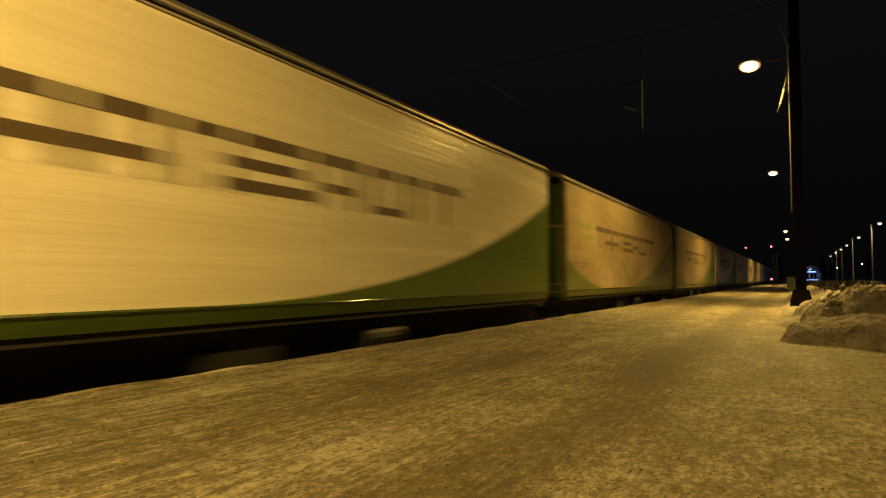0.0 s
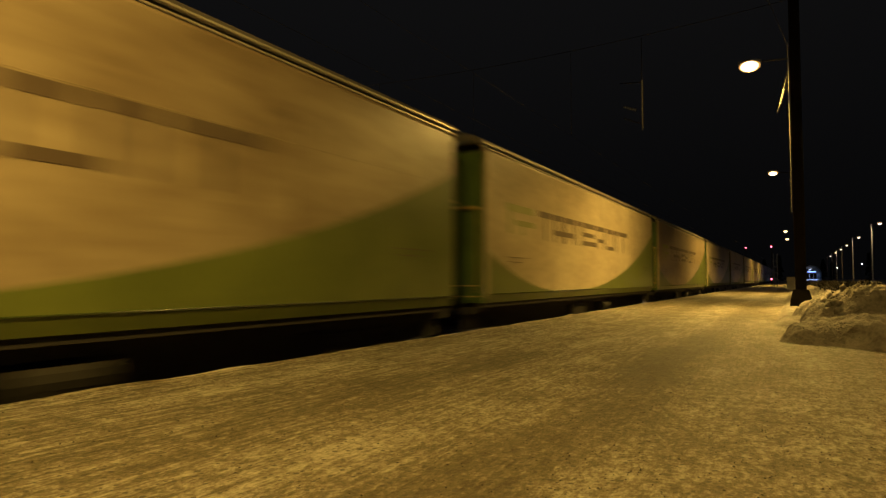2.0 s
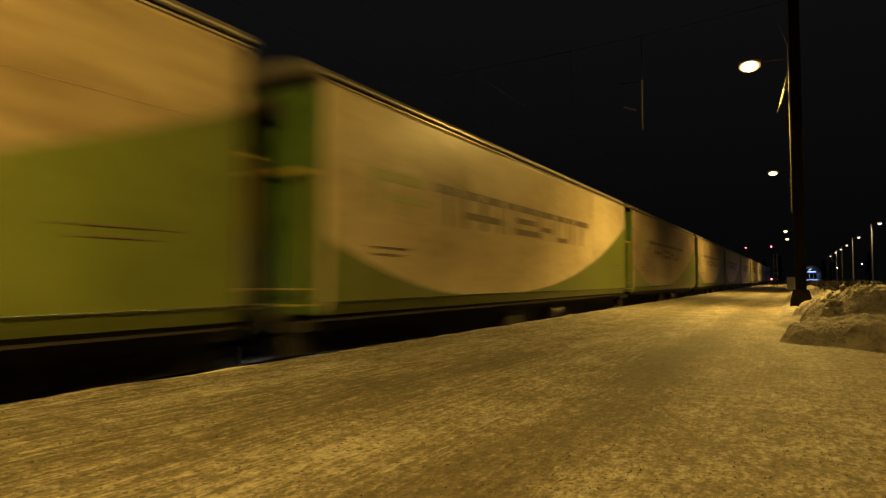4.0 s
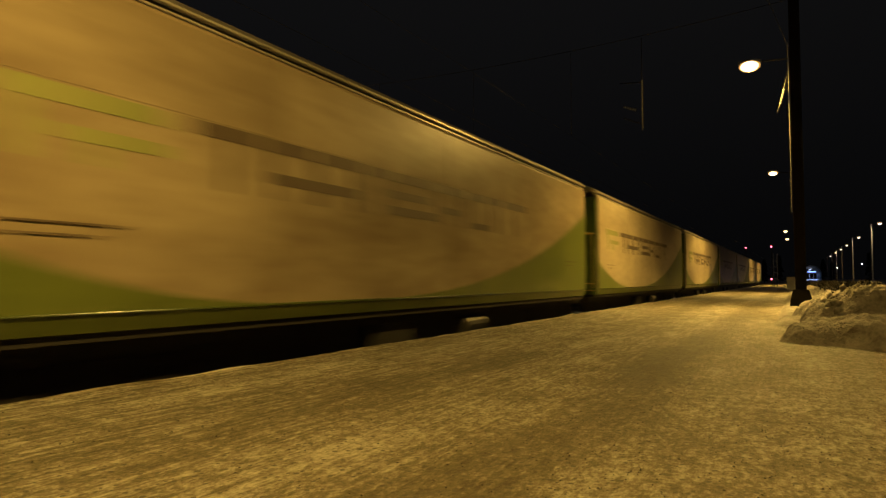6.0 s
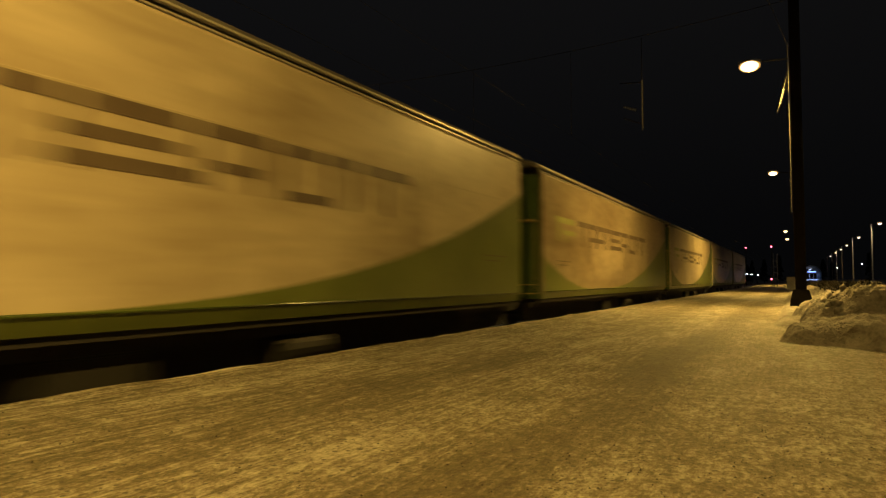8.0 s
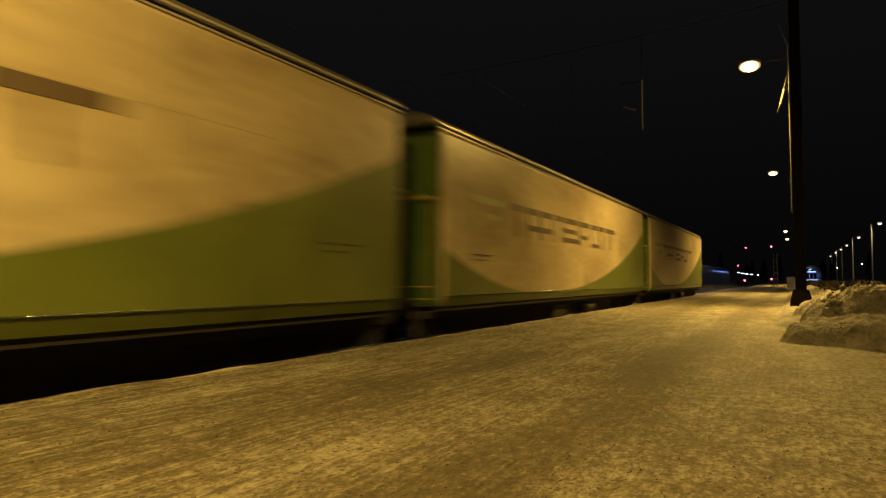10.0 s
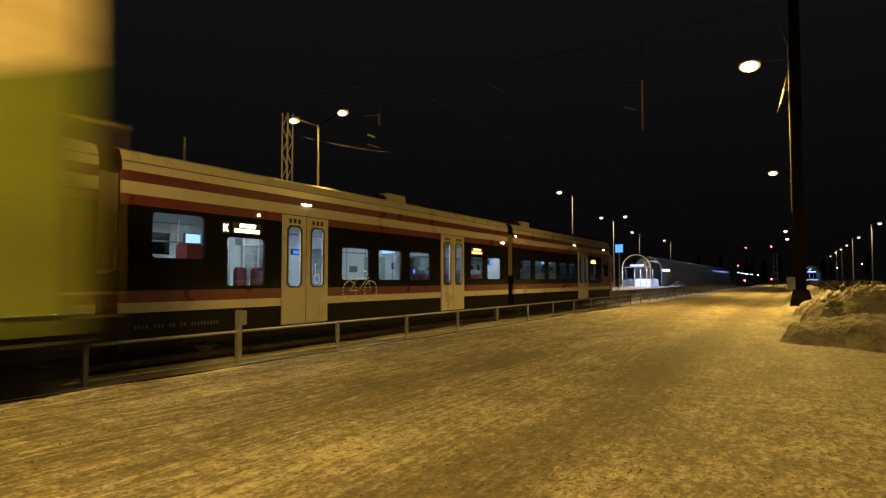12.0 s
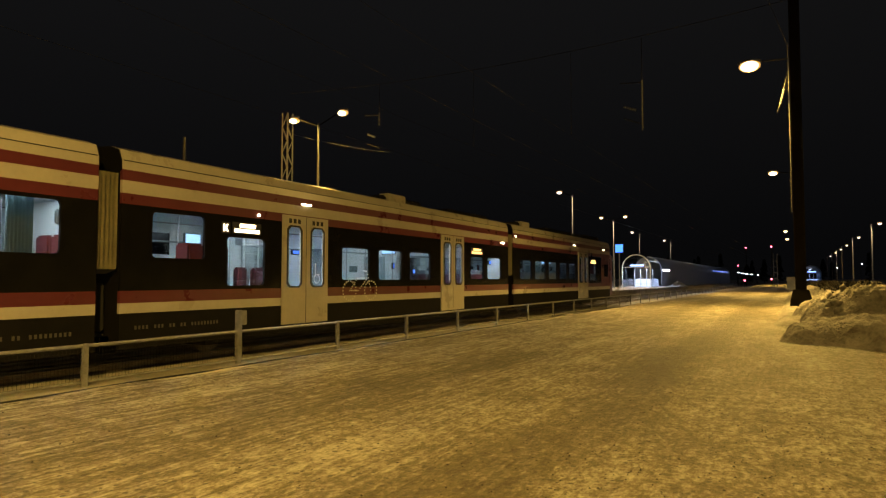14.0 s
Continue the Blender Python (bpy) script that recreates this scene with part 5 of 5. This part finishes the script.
def snow_heap():
    """Low heap of shovelled snow beside the shelter."""
    bm = B()
    n, m = 16, 40
    grid = [[bm.verts.new((-17.6 + i * 0.12, 101.5 + j * 0.32, max(0.75 * math.exp(-((i - 8) / 4.2) ** 2) * math.sin(math.pi * j / m) ** 0.6 * (0.75 + 0.6 * noise.noise((i * 0.3, j * 0.35, 2))), 0) + 0.02)) for j in range(m + 1)] for i in range(n + 1)]
    for i in range(n):
        for j in range(m):
            bm.faces.new((grid[i][j], grid[i + 1][j], grid[i + 1][j + 1], grid[i][j + 1]))
    tagged(part("snow_heap", bm, RIM, None, "low shovelled snow heap beside the glazed shelter", smooth=True), "", "snow pile")


snow_heap()


def plain_mast(x, y, h):
    s = thing("steel_mast", "plain grey steel mast far along the platform", "mast", pose(x, y, 0), group="far masts")
    bm = B()
    for k in (-1, 1):
        box(bm, k * 0.22 - 0.03, k * 0.22 + 0.03, -0.12, 0.12, 0, h)
    for i in range(int(h / 0.8)):
        box(bm, -0.2, 0.2, -0.02, 0.02, 0.4 + i * 0.8, 0.48 + i * 0.8)
    part("column", bm, STEEL, s)


plain_mast(-2.45, 100.0, 4.7)


def hedge():
    """Dark bare hedge along the back of the platform."""
    rnd = random.Random(9)
    verts, faces = [], []
    for k in range(9000):
        y = 19.5 + 70 * rnd.random() ** 1.4
        x = 1.05 + rnd.uniform(0, 1.5)
        top = 0.84 + 0.12 * noise.noise((x, y * 0.7, 3))
        z = top * rnd.random() ** 0.55
        r = rnd.uniform(0.02, 0.07)
        d = Vector((rnd.uniform(-1, 1), rnd.uniform(-1, 1), rnd.uniform(0.1, 1.2))).normalized() * rnd.uniform(0.10, 0.26)
        b = len(verts)
        p = Vector((x, y, z))
        verts += [tuple(p), tuple(p + d * 0.5 + Vector((r, 0, 0))), tuple(p + d), tuple(p + d * 0.5 + Vector((0, r, r * 0.4)))]
        faces += [(b, b + 1, b + 2), (b, b + 2, b + 3), (b, b + 3, b + 1)]
    for k in range(140):
        y, x = 19.5 + k * 0.5, 1.8 + rnd.uniform(-0.5, 0.5)
        b = len(verts)
        verts += [(x - 0.02, y, -0.05), (x + 0.02, y, -0.05), (x, y + 0.03, -0.05), (x + rnd.uniform(-0.2, 0.2), y + rnd.uniform(-0.2, 0.2), 0.9)]
        faces += [(b, b + 1, b + 3), (b + 1, b + 2, b + 3), (b + 2, b, b + 3)]
    me = bpy.data.meshes.new("hedge")
    me.from_pydata(verts, [], faces)
    me.materials.append(material("dark_hedge_twigs", (0.009, 0.007, 0.005), (0.004, 0.003, 0.0025), 5, 0.95))
    tagged(new("hedge", me), "dark bare hedge along the back of the platform", "hedge", kind="stuff")


hedge()


def parked_car():
    """Dark car with a snowy roof, parked behind the hedge."""
    c = thing("parked_car", "dark parked estate car with a snow-dusted roof", "car", pose(5.0, 60.0, GROUND))
    paint = material("dark_car_paint", (0.02, 0.02, 0.024), None, 3, 0.3, coat=0.8)
    bm = B()
    low = [(-2.1, 0.35), (2.1, 0.35), (2.15, 0.75), (1.9, 0.98), (-1.95, 1.02), (-2.15, 0.8)]
    plate(bm, low, -0.88, 0.88)
    bmesh.ops.bevel(bm, geom=bm.edges[:], offset=0.07, segments=2, affect="EDGES")
    body = part("body", bm, paint, c, smooth=True)
    bm = B()
    plate(bm, [(-1.9, 1.0), (1.15, 0.98), (0.45, 1.58), (-1.65, 1.62)], -0.74, 0.74)
    bmesh.ops.bevel(bm, geom=bm.edges[:], offset=0.06, segments=2, affect="EDGES")
    part("cabin", bm, T_BLACK, c, "dark cabin glass", smooth=True)
    part("roof", box(B(), -0.70, 0.70, -1.6, 0.42, 1.585, 1.68, 0.035), RIM, c, "roof under a thin crust of snow")
    for x in (-0.8, 0.8):
        for y in (-1.35, 1.3):
            wheel = part("wheel", tube(B(), (x - 0.1, y, 0.33), (x + 0.1, y, 0.33), 0.33, n=18), RUBBER, c)
            part("rim", tube(B(), (x - 0.105, y, 0.33), (x + 0.105, y, 0.33), 0.2, n=14), STEEL, wheel)
        part("tail_light", box(B(), x * 0.85 - 0.1, x * 0.85 + 0.1, -2.17, -2.12, 0.72, 0.86, 0.01), SEAT_RED, body)


parked_car()


def woods():
    """Low dark tree line far behind everything."""
    rnd = random.Random(4)
    verts, faces = [], []
    for k in range(120):
        ang = rnd.uniform(-1.25, 0.75)
        dist = rnd.uniform(330, 430)
        cx, cy = dist * math.sin(ang), dist * math.cos(ang)
        ht, w = rnd.uniform(7, 15), rnd.uniform(2.2, 4.0)
        for i in range(70):
            t = rnd.random() ** 0.8
            rr = w * (1 - t) * rnd.uniform(0.3, 1.0)
            a = rnd.uniform(0, 6.283)
            px, py, pz = cx + rr * math.cos(a), cy + rr * math.sin(a), -0.8 + 1.2 + t * ht
            q = rnd.uniform(0.5, 1.1)
            b = len(verts)
            verts += [(px - q, py, pz - 0.5 * q), (px + q, py + q * 0.4, pz - 0.6 * q), (px, py - q * 0.6, pz + q * 0.9), (px, py + q * 0.7, pz - 0.2 * q)]
            faces += [(b, b + 1, b + 2), (b, b + 3, b + 1), (b + 1, b + 3, b + 2), (b, b + 2, b + 3)]
        b = len(verts)
        verts += [(cx - 0.2, cy, -0.9), (cx + 0.2, cy, -0.9), (cx, cy + 0.3, -0.9), (cx, cy, -0.8 + ht)]
        faces += [(b, b + 1, b + 3), (b + 1, b + 2, b + 3), (b + 2, b, b + 3)]
    me = bpy.data.meshes.new("far_woods")
    me.from_pydata(verts, [], faces)
    me.materials.append(material("dark_needles", (0.03, 0.04, 0.02), (0.015, 0.02, 0.01), 0.3, 0.9))
    tagged(new("far_woods", me), "dark conifer woods along the horizon", "woods", kind="stuff")


woods()


def blue_sign():
    s = thing("station_sign", "square blue lit station sign on a grey pole", "sign", pose(-16.85, 70.0, 0))
    part("pole", tube(B(), (0, 0, 0), (0, 0, 4.0), 0.06, n=10), STEEL, s)
    part("panel", box(B(), -0.45, 0.45, -0.06, 0.06, 4.0, 4.95, 0.02), RUBBER, s)
    part("sign_face", box(B(), -0.40, 0.40, -0.075, -0.064, 4.06, 4.9), BLUE, s)


blue_sign()


def signal(x, y, base, z, label):
    s = thing("railway_signal", label, "signal", pose(x, y, base), group="red signals")
    part("post", tube(B(), (0, 0.15, -0.1), (0, 0.15, z - base + 0.3), 0.06, n=8), DARK_STEEL, s)
    hd = part("head", box(B(), -0.22, 0.22, 0.0, 0.14, z - base - 0.5, z - base + 0.5, 0.03), DARK_STEEL, s)
    part("lens", tube(B(), (0, -0.06, z - base), (0, 0.01, z - base), 0.16, n=14), RED_SIGNAL, hd, "glowing red lens")


for sx, sy, base, z in ((-9.2, 150.0, GROUND, 7.85), (-4.36, 150.0, 0.0, 7.97), (-12.63, 175.0, GROUND, 4.61), (-8.3, 130.0, GROUND, 0.86), (-4.3, 145.0, 0.0, 1.18)):
    signal(sx, sy, base, z, "slim railway signal glowing red")


# ---------------------------------------------------------------- what moves
def motions():
    for n, w in WAGONS:
        walk(w, [(t, pose(NEAR_TRACK, wagon_middle(n, t), RAIL)) for t in (0.0, 3.5, 7.0, 10.5, 14.0)])


motions()
